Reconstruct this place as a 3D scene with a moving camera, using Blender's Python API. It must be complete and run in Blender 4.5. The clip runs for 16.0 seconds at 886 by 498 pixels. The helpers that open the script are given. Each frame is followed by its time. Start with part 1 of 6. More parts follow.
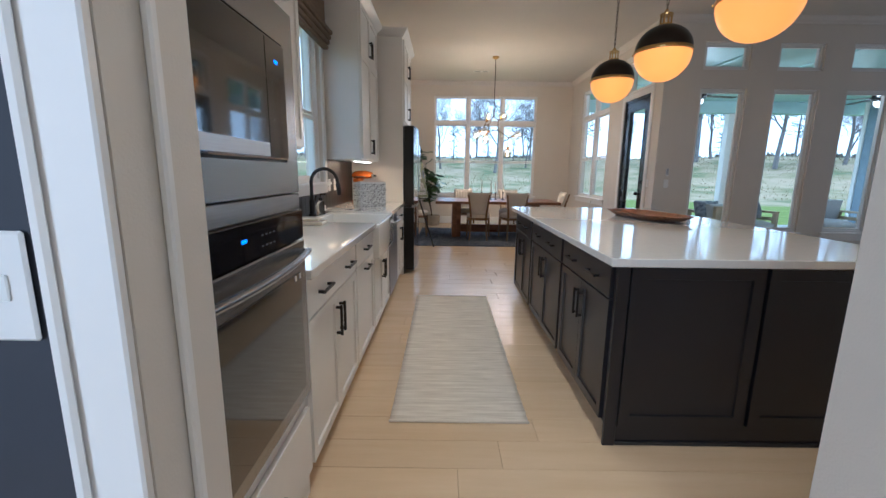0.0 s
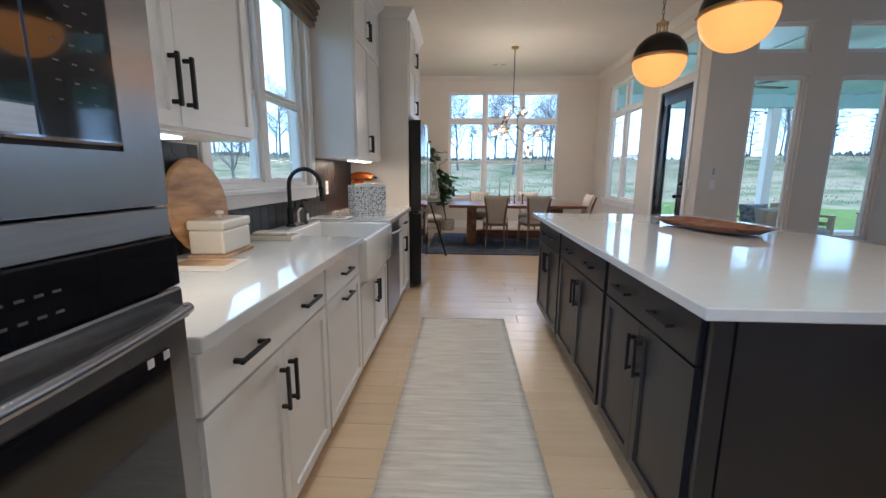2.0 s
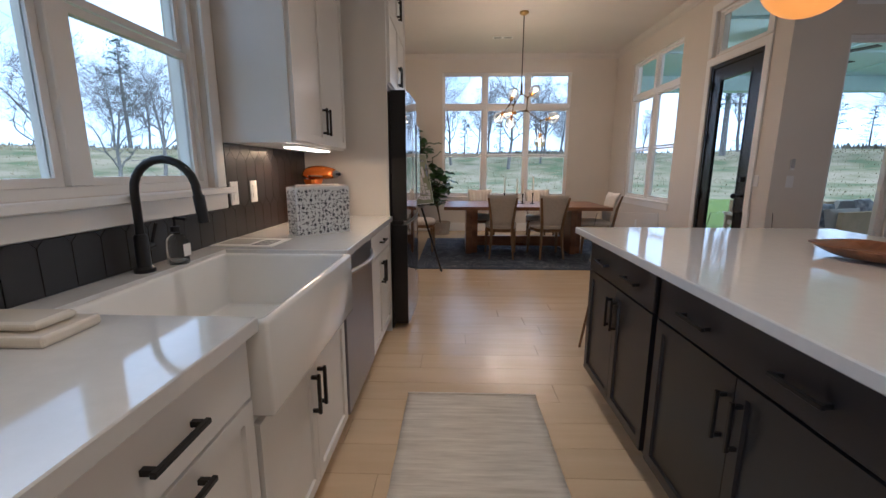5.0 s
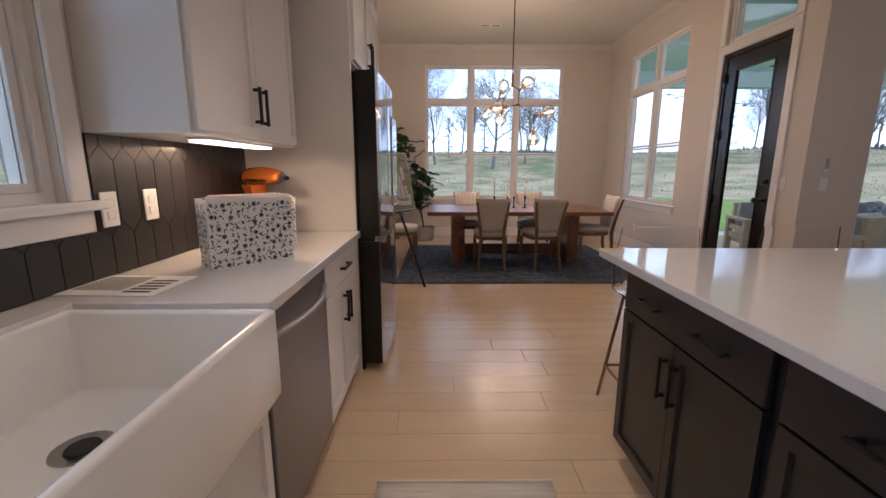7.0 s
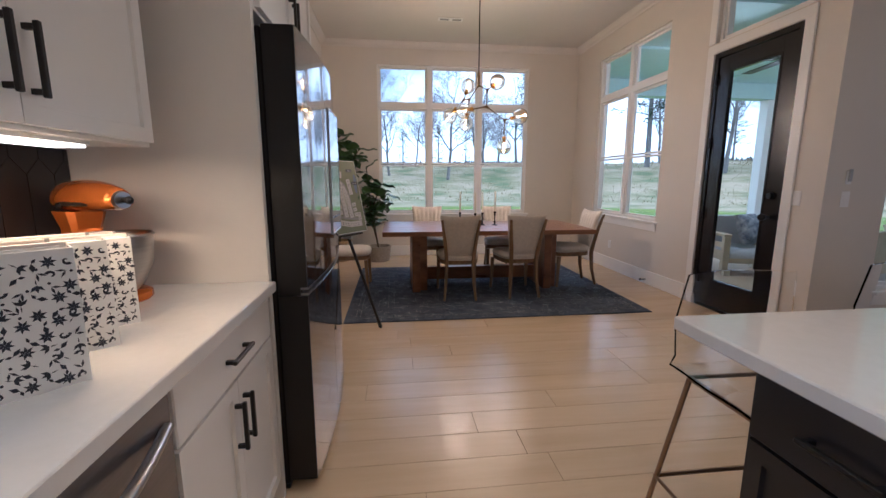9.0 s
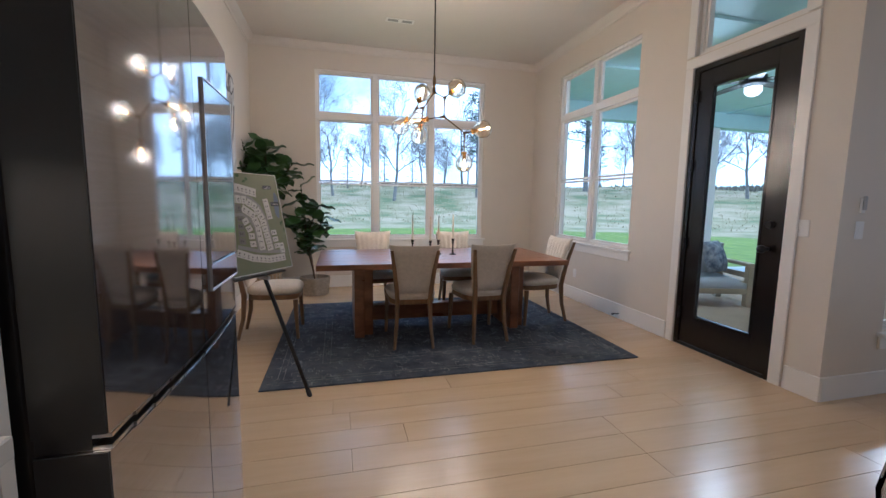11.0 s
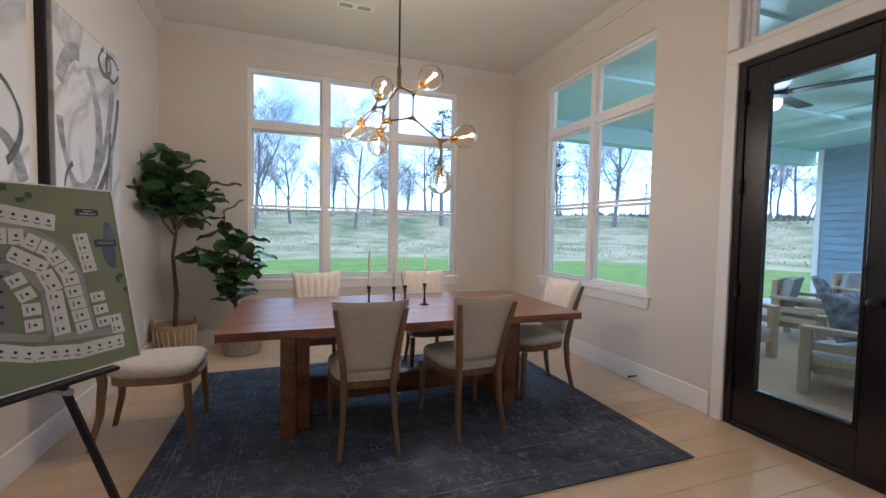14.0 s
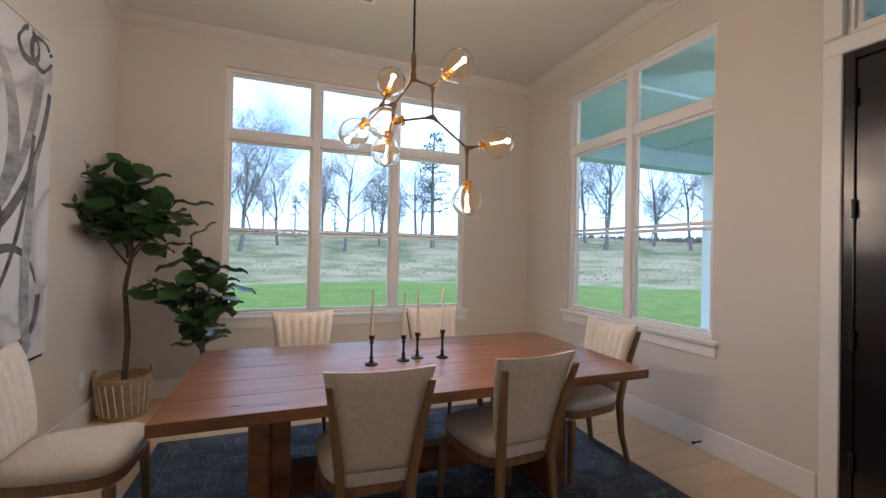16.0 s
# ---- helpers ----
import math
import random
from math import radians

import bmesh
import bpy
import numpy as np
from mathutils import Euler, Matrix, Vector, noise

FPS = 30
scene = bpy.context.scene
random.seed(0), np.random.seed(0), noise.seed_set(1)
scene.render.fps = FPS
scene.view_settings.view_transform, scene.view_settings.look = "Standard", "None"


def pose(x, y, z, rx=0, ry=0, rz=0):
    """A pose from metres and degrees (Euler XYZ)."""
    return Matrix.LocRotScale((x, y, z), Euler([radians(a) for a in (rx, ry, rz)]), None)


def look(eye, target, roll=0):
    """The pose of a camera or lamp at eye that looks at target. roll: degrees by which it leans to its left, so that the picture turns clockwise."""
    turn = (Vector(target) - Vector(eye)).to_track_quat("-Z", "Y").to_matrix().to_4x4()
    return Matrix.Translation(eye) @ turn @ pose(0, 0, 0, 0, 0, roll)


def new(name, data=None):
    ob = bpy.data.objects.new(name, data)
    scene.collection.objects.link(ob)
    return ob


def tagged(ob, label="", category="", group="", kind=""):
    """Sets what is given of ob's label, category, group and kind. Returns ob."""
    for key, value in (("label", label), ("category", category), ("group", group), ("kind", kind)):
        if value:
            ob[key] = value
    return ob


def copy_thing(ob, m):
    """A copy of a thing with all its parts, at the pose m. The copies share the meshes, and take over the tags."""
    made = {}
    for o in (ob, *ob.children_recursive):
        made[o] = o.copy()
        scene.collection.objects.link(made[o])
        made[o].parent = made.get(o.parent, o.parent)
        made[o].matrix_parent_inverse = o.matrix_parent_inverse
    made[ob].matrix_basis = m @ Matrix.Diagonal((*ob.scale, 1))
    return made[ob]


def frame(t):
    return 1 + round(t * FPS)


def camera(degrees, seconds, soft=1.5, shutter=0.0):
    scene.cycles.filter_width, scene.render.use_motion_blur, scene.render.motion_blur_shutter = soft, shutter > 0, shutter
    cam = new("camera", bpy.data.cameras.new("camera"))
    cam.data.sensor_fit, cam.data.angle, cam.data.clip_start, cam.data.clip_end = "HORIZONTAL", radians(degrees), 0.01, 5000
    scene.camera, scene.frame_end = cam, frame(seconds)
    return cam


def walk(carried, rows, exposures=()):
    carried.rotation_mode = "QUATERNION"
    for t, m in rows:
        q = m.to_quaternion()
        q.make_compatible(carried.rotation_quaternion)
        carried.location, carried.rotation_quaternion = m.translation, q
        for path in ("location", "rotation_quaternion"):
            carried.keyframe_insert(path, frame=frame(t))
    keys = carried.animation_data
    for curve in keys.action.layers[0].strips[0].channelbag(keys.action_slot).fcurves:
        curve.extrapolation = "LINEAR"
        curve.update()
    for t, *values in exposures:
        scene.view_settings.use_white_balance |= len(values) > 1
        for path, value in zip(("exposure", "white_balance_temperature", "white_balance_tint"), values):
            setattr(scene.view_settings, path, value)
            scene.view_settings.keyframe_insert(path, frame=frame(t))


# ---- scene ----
cam = camera(94.5, 16.0)
PATH = [
    (0, (0.13, 0.585, 1.27), (0.126, 2.551, 0.904), 0.7),
    (0.5, (0.147, 0.731, 1.263), (0.122, 2.697, 0.897), 0.3),
    (1, (0.173, 0.933, 1.253), (0.123, 2.899, 0.889), 0.3),
    (1.5, (0.195, 1.126, 1.266), (0.119, 3.093, 0.909), 0.3),
    (2, (0.201, 1.234, 1.261), (0.109, 3.2, 0.903), 0.4),
    (2.5, (0.162, 1.465, 1.271), (0.076, 3.43, 0.907), 0.4),
    (3, (0.124, 1.624, 1.273), (0.046, 3.587, 0.9), 0.4),
    (3.5, (0.109, 1.759, 1.261), (0.037, 3.721, 0.88), 0.3),
    (4, (0.129, 2.042, 1.255), (0.058, 4.004, 0.875), 0.2),
    (6.5, (0.096, 3.074, 1.272), (0.086, 5.037, 0.889), 0.1),
    (7, (0.116, 3.221, 1.274), (0.133, 5.184, 0.891), 0.1),
    (7.5, (0.094, 3.465, 1.262), (0.168, 5.428, 0.887), 0.2),
    (8, (0.064, 3.686, 1.281), (0.202, 5.648, 0.916), 0.2),
    (8.5, (0.073, 3.841, 1.27), (0.266, 5.801, 0.922), 0.1),
    (9, (0.091, 4.076, 1.286), (0.324, 6.034, 0.954), 0.1),
    (11.5, (0.192, 5.036, 1.293), (0.742, 6.948, 1.088), 1.0),
    (12, (0.249, 5.213, 1.297), (0.84, 7.114, 1.112), 1.0),
    (12.5, (0.287, 5.392, 1.286), (0.911, 7.285, 1.123), 1.1),
    (13, (0.291, 5.61, 1.316), (0.949, 7.493, 1.174), 1.0),
    (13.5, (0.321, 5.751, 1.327), (0.994, 7.631, 1.209), 1.0),
    (14, (0.39, 5.967, 1.323), (1.056, 7.851, 1.231), 1.0),
    (14.5, (0.449, 6.168, 1.329), (1.11, 8.054, 1.269), 1.2),
    (15, (0.455, 6.315, 1.319), (1.136, 8.196, 1.296), 1.4),
    (15.5, (0.438, 6.543, 1.351), (1.14, 8.416, 1.356), 1.3),
    (16, (0.422, 6.691, 1.377), (1.137, 8.559, 1.393), 1.1),
]
walk(cam, [(t, look(eye, target, roll)) for t, eye, target, roll in PATH],
     [(0, 0.25, 4600, 6), (0.5, 0.35, 4700, 6), (1.0, 0.5, 4600, 5), (2.0, 0.3, 4450, 5), (3.0, 0.0, 4450, 6), (3.5, -0.1, 4480, 6), (4.5, -0.1, 4700, 9), (6.5, -0.1, 5200, 17), (8.0, 0.0, 5150, 22), (9.0, 0.1, 4800, 14), (11.5, 0.25, 4520, 8), (14.5, 0.25, 4520, 7), (16.0, 0.1, 4800, 10)])

# ---- world and light ----
world = bpy.data.worlds.new("sky")
scene.world = world
world.use_nodes = True
wn = world.node_tree.nodes
sky = wn.new("ShaderNodeTexSky")
sky.sky_type = "NISHITA"
sky.sun_disc = False
sky.sun_elevation, sky.sun_rotation = radians(38), radians(115)
sky.air_density, sky.dust_density = 1.0, 3.0
# broken white cloud cover over the blue
wtc = wn.new("ShaderNodeTexCoord")
wno = wn.new("ShaderNodeTexNoise")
wno.inputs["Scale"].default_value, wno.inputs["Detail"].default_value = 2.6, 6
wra = wn.new("ShaderNodeValToRGB")
wra.color_ramp.elements[0].position, wra.color_ramp.elements[1].position = 0.30, 0.48
wmx = wn.new("ShaderNodeMix")
wmx.data_type = "RGBA"
wmx.inputs["B"].default_value = (11.8, 13.0, 14.2, 1)
wl = world.node_tree.links
wl.new(wtc.outputs["Generated"], wno.inputs["Vector"])
wl.new(wno.outputs["Fac"], wra.inputs["Fac"])
wl.new(wra.outputs["Color"], wmx.inputs["Factor"])
wl.new(sky.outputs["Color"], wmx.inputs["A"])
wl.new(wmx.outputs["Result"], wn["Background"].inputs["Color"])
wn["Background"].inputs["Strength"].default_value = 0.15

sun = new("sun", bpy.data.lights.new("sun", "SUN"))
sun.data.energy, sun.data.angle, sun.data.color = 2.2, radians(12), (1, 0.95, 0.88)
sun.matrix_world = look((20, -12, 22), (0, 0, 0))


def area_lamp(name, eye, target, w, h, watts, color):
    lamp = new(name, bpy.data.lights.new(name, "AREA"))
    lamp.data.shape, lamp.data.size, lamp.data.size_y = "RECTANGLE", w, h
    lamp.data.energy, lamp.data.color = watts, color
    lamp.matrix_world = look(eye, target)
    return lamp


def bulb_lamp(name, at, watts, color, radius=0.03):
    lamp = new(name, bpy.data.lights.new(name, "POINT"))
    lamp.data.energy, lamp.data.color, lamp.data.shadow_soft_size = watts, color, radius
    lamp.location = at
    return lamp


# added fill lamps before blank, unseen walls of the great room and hall
COOL_FILL = (0.90, 0.96, 1.0)
area_lamp("fill_east", (9.35, 4.0, 1.6), (0, 4.0, 1.2), 4.0, 2.4, 17, COOL_FILL)
area_lamp("fill_south", (6.3, -1.35, 1.6), (4.0, 6, 1.4), 3.0, 2.4, 7, COOL_FILL)
area_lamp("fill_hall", (-1.2, -1.9, 1.6), (0.9, 2.5, 0.5), 1.4, 2.0, 54, (1, 0.97, 0.93))
WARM = (1.0, 0.66, 0.36)
# assumed recessed downlights, unseen, added to brighten the aisle and hall floor
ASSUMED_DOWNLIGHTS = [(0.28, 1.75, 62), (0.28, 3.45, 62), (0.45, 5.55, 50), (0.25, 0.05, 40), (2.0, 1.55, 36)]
for dx_, dy_, watts_ in ASSUMED_DOWNLIGHTS:
    spot = new("assumed_downlight_beam", bpy.data.lights.new("assumed_downlight_beam", "SPOT"))
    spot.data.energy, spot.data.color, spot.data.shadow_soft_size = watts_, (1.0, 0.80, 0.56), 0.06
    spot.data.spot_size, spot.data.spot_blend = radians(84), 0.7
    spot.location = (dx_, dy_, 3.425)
PENDANTS = [(1.665, 4.60), (1.665, 3.70), (1.665, 2.79)]
CEIL = 3.45

# ---- small tools ----


def box(bm, x0, x1, y0, y1, z0, z1, b=0.0, seg=1):
    r = bmesh.ops.create_cube(bm, size=1)
    vs = r["verts"]
    for v in vs:
        v.co = Vector((x0 + (v.co.x + .5) * (x1 - x0), y0 + (v.co.y + .5) * (y1 - y0), z0 + (v.co.z + .5) * (z1 - z0)))
    if b > 0:
        es = list({e for v in vs for e in v.link_edges})
        bmesh.ops.bevel(bm, geom=es, offset=b, segments=seg, affect="EDGES", profile=0.5)
    return bm


def abox(*a, **k):
    return box(bmesh.new(), *a, **k)


def tube(bm, p0, p1, r0, r1=None, n=10):
    p0, p1 = Vector(p0), Vector(p1)
    r1 = r0 if r1 is None else r1
    d = p1 - p0
    q = d.to_track_quat("Z", "Y").to_matrix()
    ra, rb = [], []
    for i in range(n):
        a = 2 * math.pi * i / n
        v = q @ Vector((math.cos(a), math.sin(a), 0))
        ra.append(bm.verts.new(p0 + v * r0))
        rb.append(bm.verts.new(p1 + v * r1))
    for i in range(n):
        bm.faces.new((ra[i], ra[(i + 1) % n], rb[(i + 1) % n], rb[i]))
    bm.faces.new(ra[::-1])
    bm.faces.new(rb)
    return bm


def pipe(bm, pts, r, n=10):
    pts = [Vector(p) for p in pts]
    closed = (pts[0] - pts[-1]).length < 1e-6
    if closed:
        pts = pts[:-1]
    rings = []
    for i, p in enumerate(pts):
        a = pts[i - 1] if i or closed else p
        b = pts[(i + 1) % len(pts)] if i < len(pts) - 1 or closed else p
        d = (b - a).normalized()
        up = Vector((0, 0, 1)) if abs(d.z) < .9 else Vector((0, 1, 0))
        u = d.cross(up).normalized()
        v = u.cross(d)
        rings.append([bm.verts.new(p + (u * math.cos(2 * math.pi * k / n) + v * math.sin(2 * math.pi * k / n)) * r) for k in range(n)])
    for a, b in (list(zip(rings, rings[1:])) + ([(rings[-1], rings[0])] if closed else [])):
        o = min(range(n), key=lambda s: sum((a[k].co - b[(k + s) % n].co).length for k in range(n)))
        for k in range(n):
            bm.faces.new((a[k], a[(k + 1) % n], b[(k + 1 + o) % n], b[(k + o) % n]))
    if not closed:
        bm.faces.new(rings[0][::-1])
        bm.faces.new(rings[-1])
    return bm


def lathe(bm, prof, cx=0, cy=0, n=24):
    rings = []
    for r, z in prof:
        rings.append([bm.verts.new((cx + r * math.cos(2 * math.pi * i / n), cy + r * math.sin(2 * math.pi * i / n), z)) for i in range(n)])
    for a, b in zip(rings, rings[1:]):
        for i in range(n):
            bm.faces.new((a[i], a[(i + 1) % n], b[(i + 1) % n], b[i]))
    if prof[0][0] > 1e-4:
        bm.faces.new(rings[0][::-1])
    if prof[-1][0] > 1e-4:
        bm.faces.new(rings[-1])
    return bm


def ball(bm, c, r, n=16, m=10):
    return lathe_at(bm, [(r * math.sin(math.pi * k / m) + 1e-5, -r * math.cos(math.pi * k / m)) for k in range(m + 1)], c, n)


def lathe_at(bm, prof, c, n=16):
    return lathe(bm, [(r, z + c[2]) for r, z in prof], c[0], c[1], n)


def loft(bm, rings):
    """Rings of equal length, lowest first, joined and closed at both ends."""
    vs = [[bm.verts.new(p) for p in r] for r in rings]
    n = len(vs[0])
    for a, b in zip(vs, vs[1:]):
        for i in range(n):
            bm.faces.new((a[i], a[(i + 1) % n], b[(i + 1) % n], b[i]))
    bm.faces.new(vs[0][::-1])
    bm.faces.new(vs[-1])
    return bm


def mesh_of(name, bm, material, smooth=False):
    me = bpy.data.meshes.new(name)
    bmesh.ops.recalc_face_normals(bm, faces=bm.faces)
    bm.to_mesh(me)
    bm.free()
    me.materials.append(material)
    if smooth:
        for p in me.polygons:
            p.use_smooth = True
    return me


def part(name, bm, material, parent, label="", smooth=False, at=None):
    ob = new(name, mesh_of(name, bm, material, smooth))
    ob.parent = parent
    if at is not None:
        ob.matrix_basis = at
    if label:
        ob["label"] = label
    return ob


def base(name, m, label, category, group="", kind=""):
    ob = new(name)
    ob.empty_display_size = 0.1
    ob.matrix_basis = m
    return tagged(ob, label, category, group, kind)


def solid(name, bm, material, label, category, group="", kind="", smooth=False, m=None):
    ob = new(name, mesh_of(name, bm, material, smooth))
    if m is not None:
        ob.matrix_basis = m
    return tagged(ob, label, category, group, kind)


def smooth_by(ob, deg=40):
    for p in ob.data.polygons:
        p.use_smooth = True
    ob.data.set_sharp_from_angle(angle=radians(deg))
    return ob


# ---- materials ----


def mat(name, col, rough=0.5, metal=0.0, var=0.06, scale=6.0, bump=0.0, bscale=80.0, stretch=(1, 1, 1), coat=0.0, rnd=0.0, col2=None, rvar=0.0, spec=0.5):
    m = bpy.data.materials.new(name)
    m.use_nodes = True
    nt = m.node_tree
    n, l = nt.nodes, nt.links
    b = n["Principled BSDF"]
    b.inputs["Metallic"].default_value = metal
    b.inputs["Coat Weight"].default_value = coat
    b.inputs["Coat Roughness"].default_value = 0.08
    b.inputs["Specular IOR Level"].default_value = spec
    tc = n.new("ShaderNodeTexCoord")
    mp = n.new("ShaderNodeMapping")
    mp.inputs["Scale"].default_value = stretch
    l.new(tc.outputs["Object"], mp.inputs["Vector"])
    t = n.new("ShaderNodeTexNoise")
    t.inputs["Scale"].default_value, t.inputs["Detail"].default_value = scale, 7
    t.inputs["Roughness"].default_value = 0.6
    l.new(mp.outputs["Vector"], t.inputs["Vector"])
    r = n.new("ShaderNodeValToRGB")
    c2 = col2 or tuple(min(1, c * (1 + var)) for c in col)
    c1 = tuple(c * (1 - var) for c in col) if col2 is None else col
    r.color_ramp.elements[0].color = (*c1, 1)
    r.color_ramp.elements[1].color = (*c2, 1)
    r.color_ramp.elements[0].position, r.color_ramp.elements[1].position = 0.3, 0.7
    l.new(t.outputs["Fac"], r.inputs["Fac"])
    out = r.outputs["Color"]
    if rnd:
        oi = n.new("ShaderNodeObjectInfo")
        hs = n.new("ShaderNodeHueSaturation")
        mr = n.new("ShaderNodeMapRange")
        mr.inputs["To Min"].default_value, mr.inputs["To Max"].default_value = 1 - rnd, 1 + rnd
        l.new(oi.outputs["Random"], mr.inputs["Value"])
        l.new(mr.outputs["Result"], hs.inputs["Value"])
        l.new(out, hs.inputs["Color"])
        out = hs.outputs["Color"]
        ad = n.new("ShaderNodeVectorMath")
        sc = n.new("ShaderNodeVectorMath")
        sc.operation = "SCALE"
        cb = n.new("ShaderNodeCombineXYZ")
        for k in ("X", "Y", "Z"):
            l.new(oi.outputs["Random"], cb.inputs[k])
        l.new(cb.outputs[0], sc.inputs[0])
        sc.inputs["Scale"].default_value = 37.0
        l.new(mp.outputs["Vector"], ad.inputs[0])
        l.new(sc.outputs[0], ad.inputs[1])
        l.new(ad.outputs[0], t.inputs["Vector"])
    l.new(out, b.inputs["Base Color"])
    rr = n.new("ShaderNodeMapRange")
    rr.inputs["To Min"].default_value, rr.inputs["To Max"].default_value = max(0.02, rough - rvar), min(1, rough + rvar)
    l.new(t.outputs["Fac"], rr.inputs["Value"])
    l.new(rr.outputs["Result"], b.inputs["Roughness"])
    if bump:
        t2 = n.new("ShaderNodeTexNoise")
        t2.inputs["Scale"].default_value, t2.inputs["Detail"].default_value = bscale, 4
        l.new(mp.outputs["Vector"], t2.inputs["Vector"])
        bp = n.new("ShaderNodeBump")
        bp.inputs["Strength"].default_value, bp.inputs["Distance"].default_value = bump, 0.004
        l.new(t2.outputs["Fac"], bp.inputs["Height"])
        l.new(bp.outputs["Normal"], b.inputs["Normal"])
    return m


def glass_mat(name, col=(1, 1, 1), rough=0.0, ior=1.45):
    m = bpy.data.materials.new(name)
    m.use_nodes = True
    b = m.node_tree.nodes["Principled BSDF"]
    b.inputs["Base Color"].default_value = (*col, 1)
    b.inputs["Transmission Weight"].default_value = 1
    b.inputs["Roughness"].default_value = rough
    b.inputs["IOR"].default_value = ior
    return m


def glow_mat(name, col, strength):
    m = bpy.data.materials.new(name)
    m.use_nodes = True
    b = m.node_tree.nodes["Principled BSDF"]
    b.inputs["Base Color"].default_value = (*col, 1)
    b.inputs["Emission Color"].default_value = (*col, 1)
    b.inputs["Emission Strength"].default_value = strength
    return m


M_WALL = mat("wall_paint", (0.69, 0.635, 0.56), 0.6, var=0.02, scale=2, bump=0.15, bscale=220)
M_CEIL = mat("ceiling_paint", (0.69, 0.65, 0.595), 0.7, var=0.02, scale=2, bump=0.1, bscale=220)
M_TRIM = mat("trim_paint", (0.82, 0.80, 0.77), 0.35, var=0.02, scale=3)
M_DARKWALL = mat("dark_wall", (0.035, 0.04, 0.055), 0.6, var=0.1)
M_PLANK = mat("oak_plank", (0.64, 0.475, 0.295), 0.25, scale=1.6, stretch=(0.8, 7, 1), col2=(0.71, 0.545, 0.36), bump=0.03, bscale=9, rnd=0.04, rvar=0.05)
M_GAP = mat("plank_gap", (0.40, 0.29, 0.18), 0.8)
M_CABW = mat("white_cabinet_paint", (0.76, 0.745, 0.72), 0.32, var=0.02, scale=3)
M_CABD = mat("charcoal_cabinet_paint", (0.014, 0.014, 0.017), 0.3, var=0.12, scale=3)
M_QUARTZ = mat("white_quartz", (0.68, 0.675, 0.66), 0.06, var=0.025, scale=30, coat=0.4)
M_SINK = mat("white_fireclay", (0.83, 0.82, 0.79), 0.1, var=0.01, coat=0.5)
M_STEEL = mat("black_stainless", (0.255, 0.25, 0.265), 0.07, metal=0.9, var=0.08, scale=3, stretch=(1, 1, 60), rvar=0.02)
M_STEELX = mat("brushed_steel", (0.42, 0.41, 0.40), 0.28, metal=1, var=0.08, scale=4, stretch=(1, 1, 50))
M_DISHW = mat("matte_dark_stainless", (0.20, 0.19, 0.205), 0.30, metal=0.85, var=0.06, scale=3, stretch=(1, 1, 60))
M_OVEN = mat("grey_stainless", (0.34, 0.34, 0.355), 0.22, metal=0.9, var=0.06, scale=3, stretch=(1, 1, 60), rvar=0.03)
M_FRIDGE = mat("polished_dark_stainless", (0.38, 0.38, 0.41), 0.06, metal=0.95, var=0.06, scale=3, stretch=(1, 1, 60), rvar=0.02)
M_BGLASS = mat("black_glass", (0.008, 0.008, 0.01), 0.04, var=0.05, coat=0.6)
M_BLACK = mat("black_metal", (0.012, 0.012, 0.013), 0.38, var=0.1, metal=0.3)
M_DOOR = mat("black_door_paint", (0.012, 0.010, 0.010), 0.22, var=0.15, scale=2)
M_BRASS = mat("aged_brass", (0.50, 0.32, 0.11), 0.32, metal=1, var=0.15)
M_BRONZE = mat("dark_bronze", (0.030, 0.024, 0.019), 0.35, metal=0.7, var=0.2, scale=12)
M_FAINT = mat("faint_grey_print", (0.10, 0.10, 0.105), 0.4)
M_LEG = mat("bronze_rod", (0.30, 0.20, 0.13), 0.3, metal=0.9, var=0.1)
M_PANE = glass_mat("window_glass", (0.97, 1, 0.99), ior=1.10)
M_ACRYL = glass_mat("clear_acrylic", (0.98, 0.99, 1), ior=1.2)
M_CLEAR = glass_mat("bottle_glass", (0.90, 0.94, 0.94), ior=1.18)
M_ROUND = mat("honey_acacia", (0.17, 0.072, 0.022), 0.42, scale=3.2, stretch=(5, 1.2, 1), col2=(0.60, 0.355, 0.145), rvar=0.05)
# clear globe glass, tinted warm to carry the bulbs' glow
M_BULB = glass_mat("glow_tinted_glass", (1, 0.93, 0.82), ior=1.5)
M_GOLD = mat("polished_gold", (0.80, 0.45, 0.10), 0.22, metal=1, var=0.06)
M_AGED = mat("dark_aged_brass", (0.20, 0.135, 0.06), 0.34, metal=0.9, var=0.2, scale=12)
M_FIL = glow_mat("filament", (1, 0.55, 0.2), 40)
M_OPAL = glow_mat("opal_glass", (1.0, 0.36, 0.06), 0.85)
M_STRIP = glow_mat("light_strip", (1, 0.80, 0.55), 5)
M_LED = glow_mat("blue_led", (0.05, 0.25, 1), 1.2)
M_TILE = mat("black_glazed_tile", (0.022, 0.021, 0.023), 0.36, var=0.25, scale=5, rnd=0.12, rvar=0.08)
M_GROUT = mat("dark_grout", (0.030, 0.028, 0.029), 0.8)
M_WOODT = mat("acacia_wood", (0.10, 0.036, 0.015), 0.3, scale=2.5, stretch=(1, 9, 3), col2=(0.30, 0.135, 0.06), bump=0.08, bscale=12, rvar=0.08, rnd=0.12)
M_WOODC = mat("chair_wood", (0.18, 0.10, 0.045), 0.42, scale=4, stretch=(8, 8, 1), col2=(0.27, 0.16, 0.08))
M_FAB = mat("oatmeal_linen", (0.68, 0.62, 0.54), 0.9, var=0.08, scale=40, bump=0.5, bscale=500)
M_RUGD = mat("blue_distressed_wool", (0.030, 0.042, 0.070), 0.95, scale=7, col2=(0.110, 0.128, 0.165), bump=0.6, bscale=160)
